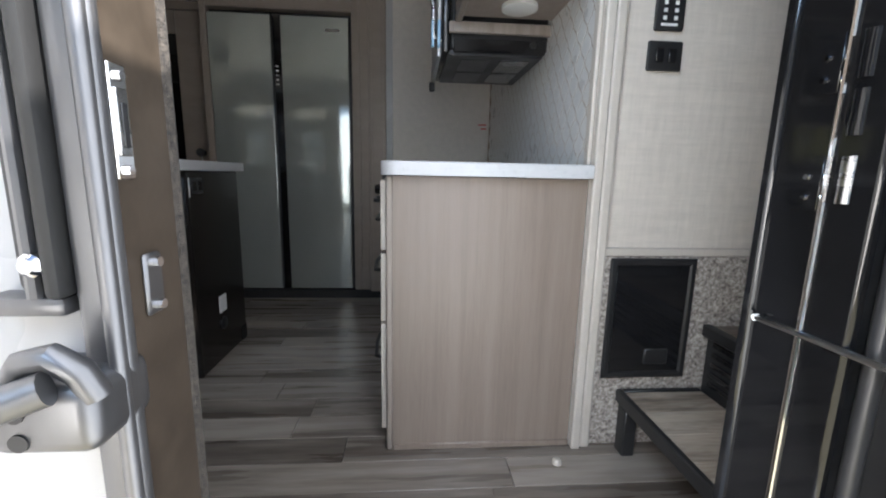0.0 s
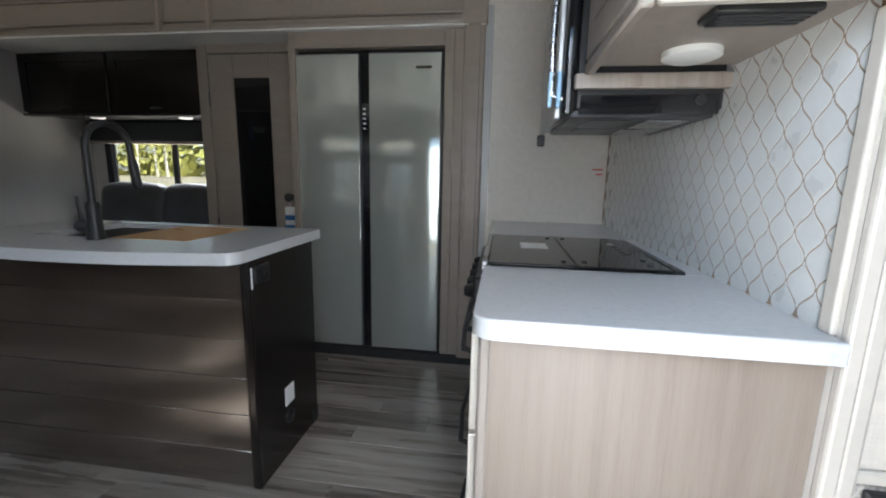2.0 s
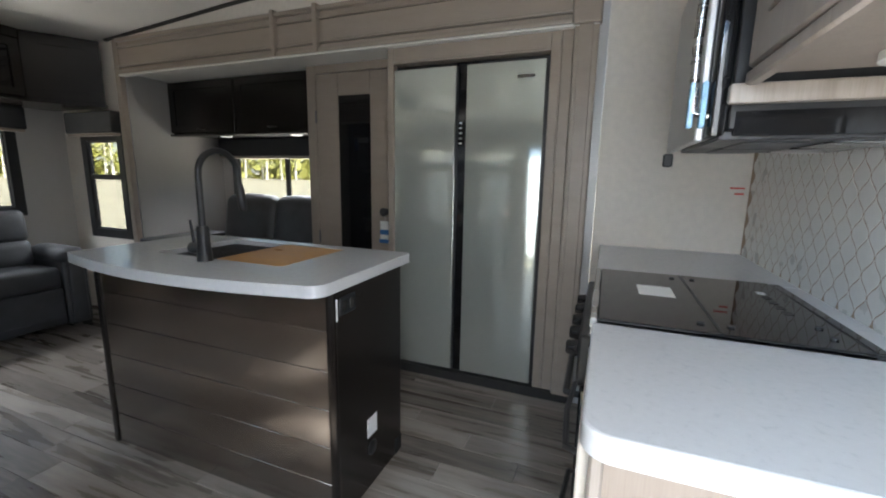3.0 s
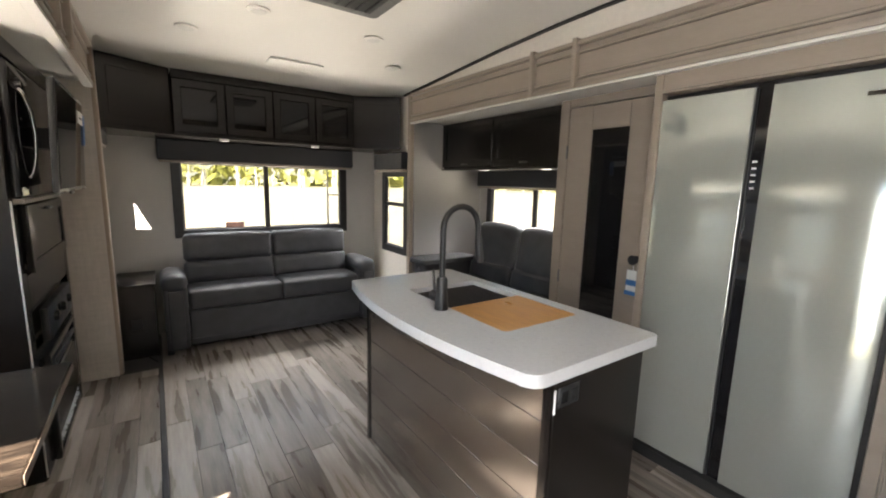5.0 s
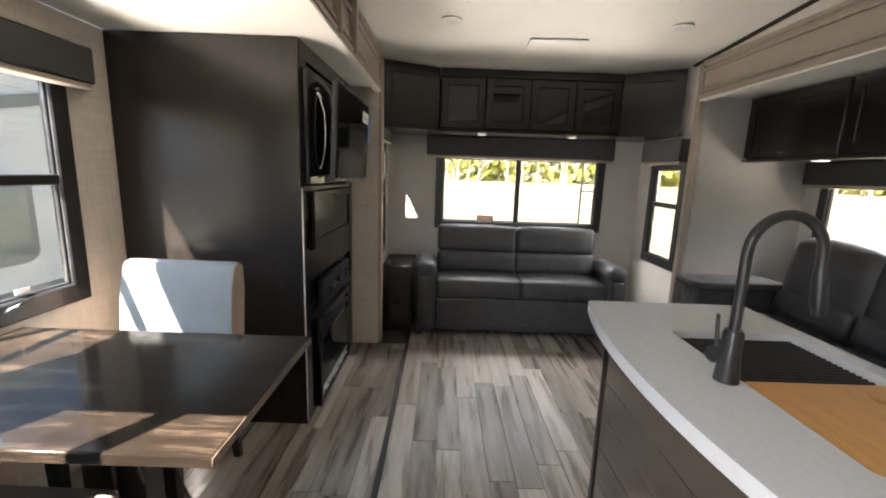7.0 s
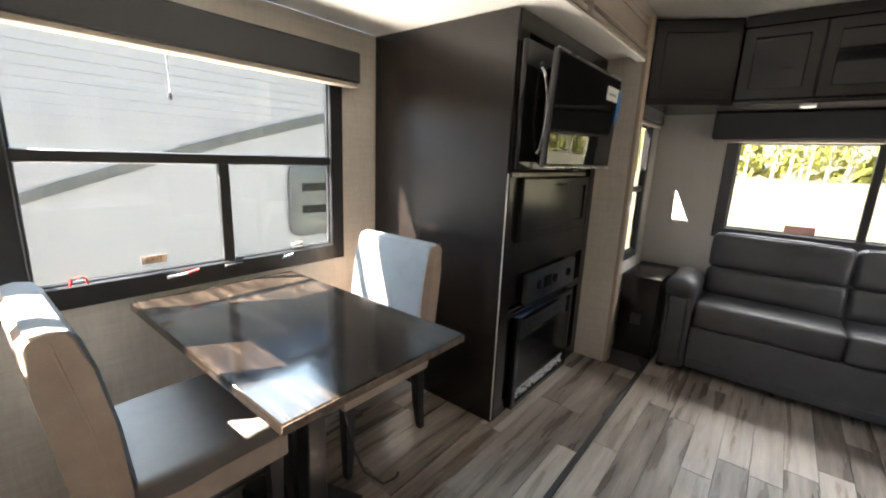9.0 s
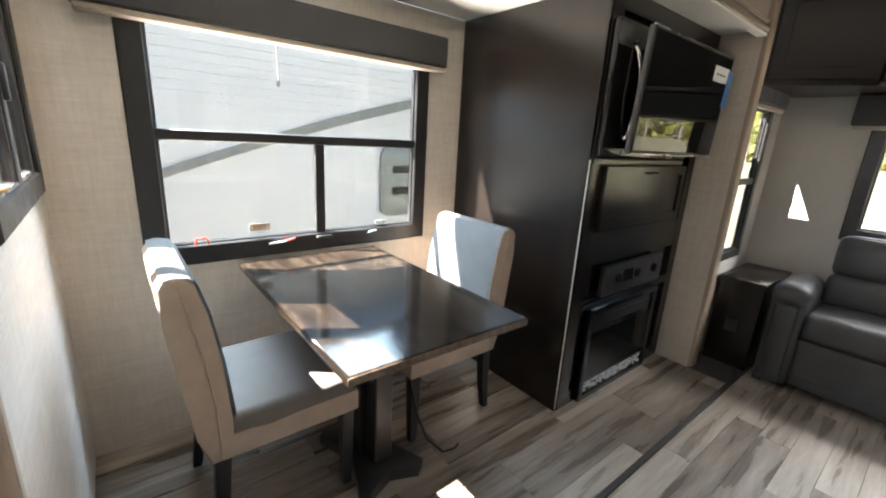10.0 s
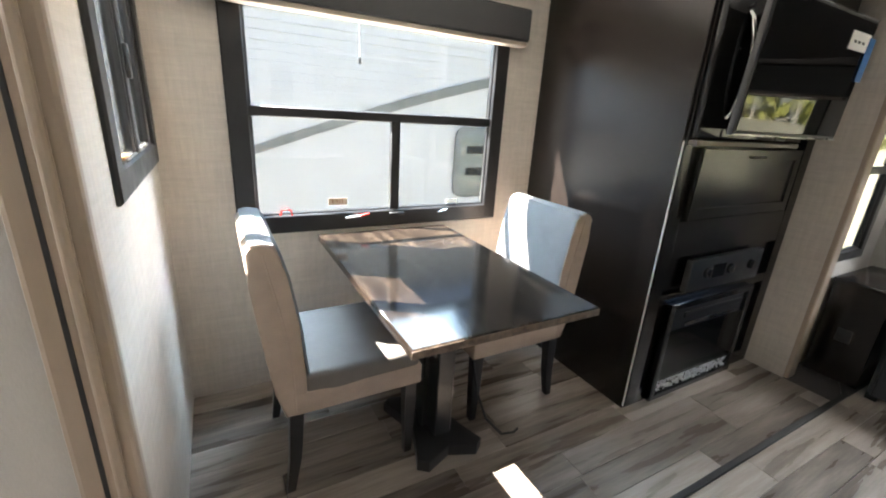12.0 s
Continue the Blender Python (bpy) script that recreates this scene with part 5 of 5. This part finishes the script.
for k in range(3):
    part("print_bar", leaned(box(-3.25 + 0.04 * k, -3.225 + 0.04 * k, 0.7525, 0.7532, 1.742, 1.752, 0), "X", (-2.9, 0.735, 1.345), -2.5), VALANCE, stk)

# ---- dinette ----
dt = thing("dining_table", (-1.49, 0.30, 0.0), "black-stained wooden dining table on a pedestal", "table")
part("tabletop", box(-1.835, -1.150, -0.29, 0.812, 0.742, 0.775, 0.004), TABLE, dt)
part("edge_band", box(-1.836, -1.149, 0.8122, 0.8142, 0.746, 0.771, 0.001), BARK_EDGE, dt, "worn pale front edge")
part("apron", box(-1.70, -1.28, 0.05, 0.60, 0.700, 0.7415, 0.004), BLACK, dt)
part("column", box(-1.535, -1.455, 0.22, 0.42, 0.05, 0.70, 0.006), BLACK, dt)
part("side_board", box(-1.56, -1.43, 0.30, 0.345, 0.05, 0.70, 0.006), BLACK, dt)
foot = [(-1.64, 0.50), (-1.60, 0.53), (-1.49, 0.485), (-1.38, 0.53), (-1.34, 0.50), (-1.375, 0.40), (-1.40, 0.31), (-1.375, 0.22), (-1.34, 0.12), (-1.38, 0.09), (-1.49, 0.135), (-1.60, 0.09), (-1.64, 0.12), (-1.605, 0.22), (-1.58, 0.31), (-1.605, 0.40)]
part("foot", slab(foot, 0.0, 0.05, 0.008), BLACK, dt)
part("strap", tube([(-1.30, 0.50, 0.74), (-1.31, 0.50, 0.70), (-1.36, 0.47, 0.60), (-1.43, 0.43, 0.46)], 0.007, 6), RUBBER, dt, "black hold-down strap")


def dining_chair(m, label):
    """An upholstered chair, its back on the side of +x in its own frame."""
    c = thing("dining_chair", (0, 0, 0), label, "chair", "dinette chairs")
    part("seat", cushion(-0.235, 0.20, -0.245, 0.245, 0.405, 0.495, 0.02, 0.006), [GREY_CLOTH], c, "grey seat pad")
    part("seat_band", box(-0.245, 0.235, -0.252, 0.252, 0.345, 0.432, 0.010, 2), LINEN, c, "beige upholstered seat band")
    bk = bmesh.new()
    prof = [(0.185, 0.345), (0.190, 0.50), (0.203, 0.69), (0.230, 0.858), (0.252, 0.940), (0.268, 0.959), (0.300, 0.965), (0.330, 0.959), (0.345, 0.940), (0.340, 0.84), (0.316, 0.64), (0.290, 0.45), (0.262, 0.345)]
    a, b = [bk.verts.new((x, -0.25, z)) for x, z in prof], [bk.verts.new((x, 0.25, z)) for x, z in prof]
    n = len(prof)
    for k in range(n):
        bk.faces.new((a[k], a[(k + 1) % n], b[(k + 1) % n], b[k]))
    ea, eb = bk.faces.new(a[::-1]), bk.faces.new(b)
    bmesh.ops.bevel(bk, geom=list(ea.edges) + list(eb.edges), offset=0.010, segments=2, affect="EDGES", profile=0.5)
    backrest = part("backrest", bk, LINEN, c)
    for y in (-0.2505, 0.2505):
        part("side_seam", tube([(0.228, y, 0.36), (0.232, y, 0.55), (0.252, y, 0.71), (0.285, y, 0.88), (0.297, y, 0.945)], 0.003, 5), LINEN, backrest)
    pf = bmesh.new()
    inner = [(0.178, 0.49), (0.182, 0.55), (0.195, 0.69), (0.222, 0.858), (0.244, 0.940), (0.262, 0.964), (0.300, 0.972), (0.332, 0.965)]
    for x, z in inner:
        for y in (-0.249, 0.249):
            pf.verts.new((x, y, z))
    pf.verts.ensure_lookup_table()
    for k in range(len(inner) - 1):
        pf.faces.new((pf.verts[2 * k], pf.verts[2 * k + 1], pf.verts[2 * k + 3], pf.verts[2 * k + 2]))
    bmesh.ops.solidify(pf, geom=pf.faces[:], thickness=0.006)
    part("back_pad", pf, PALE_CLOTH, backrest, "pale grey back pad")
    for x, y, dx in ((-0.205, -0.215, 0.0), (-0.205, 0.215, 0.0), (0.225, -0.215, 0.035), (0.225, 0.215, 0.035)):
        lg = bmesh.new()
        rows4 = []
        for z, r, sh in ((0.344, 0.024, 0), (0.15, 0.020, dx * 0.35), (0.0, 0.015, dx)):
            rows4.append([lg.verts.new((x + sh + sx * r, y + sy * r, z)) for sx, sy in ((-1, -1), (1, -1), (1, 1), (-1, 1))])
        for p, q in zip(rows4, rows4[1:]):
            for k in range(4):
                lg.faces.new((p[k], p[(k + 1) % 4], q[(k + 1) % 4], q[k]))
        lg.faces.new(rows4[0])
        lg.faces.new(rows4[-1][::-1])
        part("leg", lg, BLACK, c, "black tapered leg")
    c.matrix_basis = m
    return c


chair = dining_chair(pose(-1.140, 0.165, 0), "beige upholstered dining chair with a grey seat, tucked to the table")
second = copy_thing(chair, pose(-1.900, 0.120, 0, 0, 0, 180))
tagged(second, "beige upholstered dining chair with a pale grey back beside the tower")
cord = thing("floor_cord", (-1.75, 0.45, 0.0), "short black strap hanging to the floor under the table", "strap")
part("strap", tube([(-1.66, 0.36, 0.34), (-1.67, 0.40, 0.20), (-1.70, 0.44, 0.08), (-1.76, 0.49, 0.012), (-1.82, 0.50, 0.008), (-1.85, 0.49, 0.010)], 0.006, 6), RUBBER, cord)


# ---- ceiling fittings ----
def on_ceiling(x):
    return ceiling_height(x) - 0.0005


for x, y in ((-2.62, 2.35), (-3.05, 2.72), (-2.60, 1.64), (-3.06, 1.32), (-1.35, 1.40)):
    z = on_ceiling(x)
    c = thing("ceiling_lamp", (x, y, z), "small round recessed ceiling lamp, switched off", "lamp", "recessed lamps")
    part("bezel", tube([(x, y, z), (x, y, z - 0.006), (x, y, z - 0.010)], [0.062, 0.062, 0.046], 24), CEILING, c)
    part("diffuser", tube([(x, y, z - 0.010), (x, y, z - 0.012)], 0.042, 20), LENS, c)
z = on_ceiling(-3.35)
cv = thing("ceiling_vent", (-3.35, 2.03, z), "white square ceiling speaker cover panel", "vent")
part("cover", box(-3.56, -3.28, 1.85, 2.24, z - 0.011, z + 0.002, 0.005, 2), CEILING, cv)
z = on_ceiling(-2.30)
sk2 = thing("roof_vent", (-2.07, 1.98, z), "dark framed square roof vent with a crank fan", "roof vent")
part("frame", slab(rounded(-2.30, -1.84, 1.75, 2.21, (0.03,) * 4, 3), z - 0.028, z - 0.001, 0.006), material("grey vent plastic", (0.16, 0.16, 0.155), 0.5), sk2)
part("screen", box(-2.24, -1.90, 1.81, 2.15, z - 0.032, z - 0.028, 0.002), BLACK, sk2)
for k in range(6):
    part("vent_bar", box(-2.23, -1.91, 1.83 + 0.056 * k, 1.842 + 0.056 * k, z - 0.036, z - 0.0315, 0.001), VALANCE, sk2)

# ---- outside ----
bm = bmesh.new()
bmesh.ops.create_grid(bm, x_segments=40, y_segments=40, size=900)
for v in bm.verts:
    v.co.z = -0.62
structure("ground", bm, GRAVEL, "pale sunlit gravel lot", "ground")
sb = thing("entry_steps", (0.28, 0.3, -0.62), "aluminium fold-down entry steps below the door", "steps")
for k, (y0, y1, z) in enumerate(((0.42, 0.64, -0.19), (0.20, 0.44, -0.38))):
    part("tread", box(-0.02, 0.58, y0, y1, z - 0.03, z, 0.006), ALUMINIUM, sb)
for x in (-0.01, 0.55):
    part("stringer", tube([(x + 0.01, 0.62, -0.16), (x + 0.01, 0.22, -0.60)], 0.018, 8), ALUMINIUM, sb)

tr = thing("neighbour_trailer", (-1.5, -4.2, -0.62), "white parked travel trailer with grey stripes and lap siding", "trailer")
NY = -3.6
part("body", box(-6.5, 5.5, -6.1, NY - 0.02, -0.12, 2.75, 0.04, 2), EXTERIOR, tr)
part("roof", box(-6.52, 5.52, -6.12, NY, 2.70, 2.82, 0.05, 2), ALUMINIUM, tr)
for k in range(28):
    z0 = -0.10 + 0.10 * k
    bm = bmesh.new()
    vs = [bm.verts.new(p) for p in ((-6.48, NY - 0.019, z0), (5.48, NY - 0.019, z0), (5.48, NY + 0.008, z0), (-6.48, NY + 0.008, z0), (-6.48, NY - 0.014, z0 + 0.099), (5.48, NY - 0.014, z0 + 0.099))]
    for f in ((0, 1, 2, 3), (3, 2, 5, 4), (0, 4, 5, 1), (0, 3, 4), (1, 5, 2)):
        bm.faces.new([vs[q] for q in f])
    part("siding_board", bm, SIDING, tr, smooth=False)
STRIPE = material("grey vinyl stripe", (0.17, 0.18, 0.18), 0.4, vary=0.1)
def stripe(points, w0, w1, parent, mat):
    bm = bmesh.new()
    n = len(points)
    rows2 = []
    for k, (x, z) in enumerate(points):
        w = w0 + (w1 - w0) * k / (n - 1)
        rows2.append([bm.verts.new((x, NY + d, z + s * w)) for d, s in ((0.021, -0.5), (0.021, 0.5), (0.024, 0.5), (0.024, -0.5))])
    for a, b in zip(rows2, rows2[1:]):
        for q in range(4):
            bm.faces.new((a[q], a[(q + 1) % 4], b[(q + 1) % 4], b[q]))
    return part("stripe", bm, mat, parent, smooth=False)


stripe([(-0.66 - 0.4 * k, 0.85 + 0.364 * (0.4 * k - 0.5) - 0.0173 * (0.4 * k - 0.5) ** 2) for k in range(15)], 0.10, 0.15, tr, STRIPE)
def upright(x0, x1, z0, z1, radius, y0, y1):
    """A plate with rounded corners standing in a plane of constant y."""
    bm = slab(rounded(x0, x1, z0, z1, (radius,) * 4, 6), 0, y1 - y0, 0.006)
    for v in bm.verts:
        v.co = Vector((v.co.x, y0 + v.co.z, v.co.y))
    return bm


w = part("window", upright(-5.25, -3.76, 0.20, 1.21, 0.16, NY + 0.020, NY + 0.045), STRIPE, tr, "grey framed side window with rounded corners")
part("pane", upright(-5.17, -3.84, 0.28, 1.13, 0.11, NY + 0.0455, NY + 0.050), material("grey tinted pane", (0.20, 0.225, 0.22), 0.12), w)
part("divider", box(-4.53, -4.47, NY + 0.050, NY + 0.060, 0.28, 1.13, 0.004), STRIPE, w)
for k in range(2):
    part("slat", box(-4.45, -3.95, NY + 0.0505, NY + 0.058, 0.52 + 0.31 * k, 0.63 + 0.31 * k, 0.004), RUBBER, w)
for x in (-4.2, 1.5):
    wl = part("wheel", tube([(x, NY - 0.28, -0.27), (x, NY - 0.03, -0.27)], 0.35, 28), RUBBER, tr)
    part("rim", tube([(x, NY - 0.03, -0.27), (x, NY - 0.01, -0.27)], 0.2, 20), ALUMINIUM, wl)


def tree(x, y, h, seed):
    rnd = random.Random(seed)
    t = thing("tree", (x, y, -0.62), "slender pale-barked tree in spring leaf at the lot's edge", "tree", "tree line")
    lean = rnd.uniform(-0.3, 0.3)
    pts = [(x + lean * f * f, y + 0.2 * math.sin(3 * f), -0.62 + h * f) for f in (0, 0.15, 0.4, 0.7, 1)]
    bm = tube(pts, [0.36, 0.32, 0.27, 0.17, 0.03], 7)
    for k in range(6):
        f = rnd.uniform(0.3, 0.9)
        a = rnd.uniform(0, 6.28)
        p = Vector((x + lean * f * f, y, -0.62 + h * f))
        tube([p, p + Vector((math.cos(a), math.sin(a), 0.7)) * rnd.uniform(1.2, 2.8)], [0.10, 0.03], 5, bm)
    part("trunk", bm, BARK, t)
    vs, fs = [], []
    for k in range(260):
        f = rnd.uniform(0.16, 1.05) ** 0.9
        a, r = rnd.uniform(0, 6.28), rnd.uniform(0.3, 3.4) * (1.15 - 0.6 * f)
        c = Vector((x + r * math.cos(a), y + r * math.sin(a), -0.62 + h * f + rnd.uniform(-0.3, 0.3)))
        s = rnd.uniform(0.2, 0.5)
        u = Vector((rnd.uniform(-1, 1), rnd.uniform(-1, 1), rnd.uniform(-1, 1))).normalized()
        v = u.orthogonal().normalized()
        i = len(vs)
        vs += [c + u * s, c + v * s * 0.6, c - u * s, c - v * s * 0.6]
        fs.append((i, i + 1, i + 2, i + 3))
    me = bpy.data.meshes.new("crown")
    me.from_pydata([v - base_of(t) for v in vs], [], fs)
    me.materials.append(LEAVES)
    ob = new("crown", me)
    ob.parent = t
    return t


rnd = random.Random(4)
proto = [tree(-112 - 2 * k, 2 + 3 * k, 15 + k, 10 + k) for k in range(4)]
for k in range(34):
    m = pose(-104 - rnd.uniform(0, 22), -70 + 4.6 * k + rnd.uniform(-0.5, 0.5), -0.62, 0, 0, rnd.uniform(0, 360))
    copy_thing(proto[k % 4], m)
for k in range(30):
    m = pose(-115 + 4.2 * k + rnd.uniform(-1.5, 1.5), 84 + rnd.uniform(0, 20), -0.62, 0, 0, rnd.uniform(0, 360))
    copy_thing(proto[k % 4], m)
vs, fs = [], []
for k in range(5200):
    if k % 2:
        c = Vector((-132 - rnd.uniform(0, 12), rnd.uniform(-95, 130), -0.62 + rnd.uniform(0, 1) ** 1.3 * 17))
    else:
        c = Vector((rnd.uniform(-140, 40), 112 + rnd.uniform(0, 12), -0.62 + rnd.uniform(0, 1) ** 1.3 * 17))
    s = rnd.uniform(0.8, 2.2)
    u = Vector((rnd.uniform(-1, 1), rnd.uniform(-1, 1), rnd.uniform(-1, 1))).normalized()
    v = u.orthogonal().normalized()
    i = len(vs)
    vs += [c + u * s, c + v * s * 0.7, c - u * s, c - v * s * 0.7]
    fs.append((i, i + 1, i + 2, i + 3))
me = bpy.data.meshes.new("woods")
me.from_pydata(vs, [], fs)
me.materials.append(LEAVES)
tagged(new("woods", me), "dense green woodland beyond the gravel lot", "woods", kind="stuff")


# ---- floor planks and tiles ----
def plank_mesh(length, width=0.1245):
    bm = box(-length / 2, length / 2, -width / 2, width / 2, -0.006, 0.0, 0)
    rim = [e for e in bm.edges if all(v.co.z > -0.001 for v in e.verts)]
    bmesh.ops.bevel(bm, geom=rim, offset=0.0012, segments=1, affect="EDGES", profile=0.5)
    return finish(bm, "plank", OAK, False)


PLANKS = {}
def lay(parent, x0, x1, y0, y1, seed):
    rnd = random.Random(seed)
    y = y0
    while y < y1 - 0.01:
        wdt = min(0.126, y1 - y)
        x = x0 - rnd.uniform(0, 0.8)
        while x < x1:
            a, b = max(x, x0), min(x + 0.92, x1)
            if b - a > 0.02:
                key = (round(b - a, 2), round(wdt, 3))
                if key not in PLANKS:
                    PLANKS[key] = plank_mesh(key[0] - 0.0012, key[1] - 0.0012)
                ob = new("plank", PLANKS[key])
                ob.parent = parent
                ob.location = ((a + b) / 2, y + wdt / 2, 0)
            x += 0.92
        y += wdt


lay(floor, -4.40, 1.16, 1.058, 3.20, 1)
lay(floor, -0.45, 1.16, 0.78, 1.058, 2)
lay(slide_floor, -3.572, -0.45, -0.33, 1.030, 3)

tile_w, tile_h = 0.080, 0.098
def tile_mesh(cut=None):
    """A lantern-shaped tile standing in the plane x = 0, facing -x; cut: where its low-y side is sawn off."""
    half = []
    n = 6
    for k in range(n + 1):
        f = k / n
        half.append((0.5 * tile_w * (0.5 - 0.5 * math.cos(math.pi * f)) * 0.96 + 0.001, 0.5 * tile_h * (1 - f) * 0.97 + 0.0008))
    q = half + [(u, -v) for u, v in half[::-1][1:]]
    loop = q + [(-u, v) for u, v in q[::-1]]
    bm = bmesh.new()
    front = [bm.verts.new((-0.0005, u * 0.925, v * 0.930)) for u, v in loop]
    back_ring = [bm.verts.new((0.0, u * 0.935, v * 0.940)) for u, v in loop]
    bm.faces.new(front)
    m = len(loop)
    for k in range(m):
        bm.faces.new((front[k], front[(k + 1) % m], back_ring[(k + 1) % m], back_ring[k]))
    if cut is not None:
        bmesh.ops.bisect_plane(bm, geom=bm.verts[:] + bm.edges[:] + bm.faces[:], plane_co=(0, cut, 0), plane_no=(0, -1, 0), clear_outer=True)
    return finish(bm, "tile", TILE, False)


tile, edge_tile, half_tile = tile_mesh(), tile_mesh(-0.026), tile_mesh(0.014)
rows_n = 0
z = 0.935
spots = []
while z < 1.60:
    y = 1.546 - (0.5 * tile_w if rows_n % 2 else 0)
    while y < 3.16:
        if not (z > 1.50 and y < 2.5):
            spots.append((y, z))
        y += tile_w
    z += 0.5 * tile_h
    rows_n += 1
near_spots = sorted(spots, key=lambda s: s[0])
for y, z in near_spots[:300]:
    ob = new("tile", half_tile if y < 1.53 else edge_tile if y < 1.56 else tile)
    ob.parent = back
    ob.location = (0.7313, y, z)
bm = bmesh.new()
for y, z in near_spots[300:]:
    k0 = len(bm.verts)
    bm.from_mesh(tile)
    bm.verts.ensure_lookup_table()
    bmesh.ops.translate(bm, vec=(0.7313, y, z), verts=bm.verts[k0:])
rest = new("tile_field", finish(bm, "tile_field", TILE, True))
rest.parent = back
tagged(rest, "far part of the white arabesque tiles", kind="stuff")
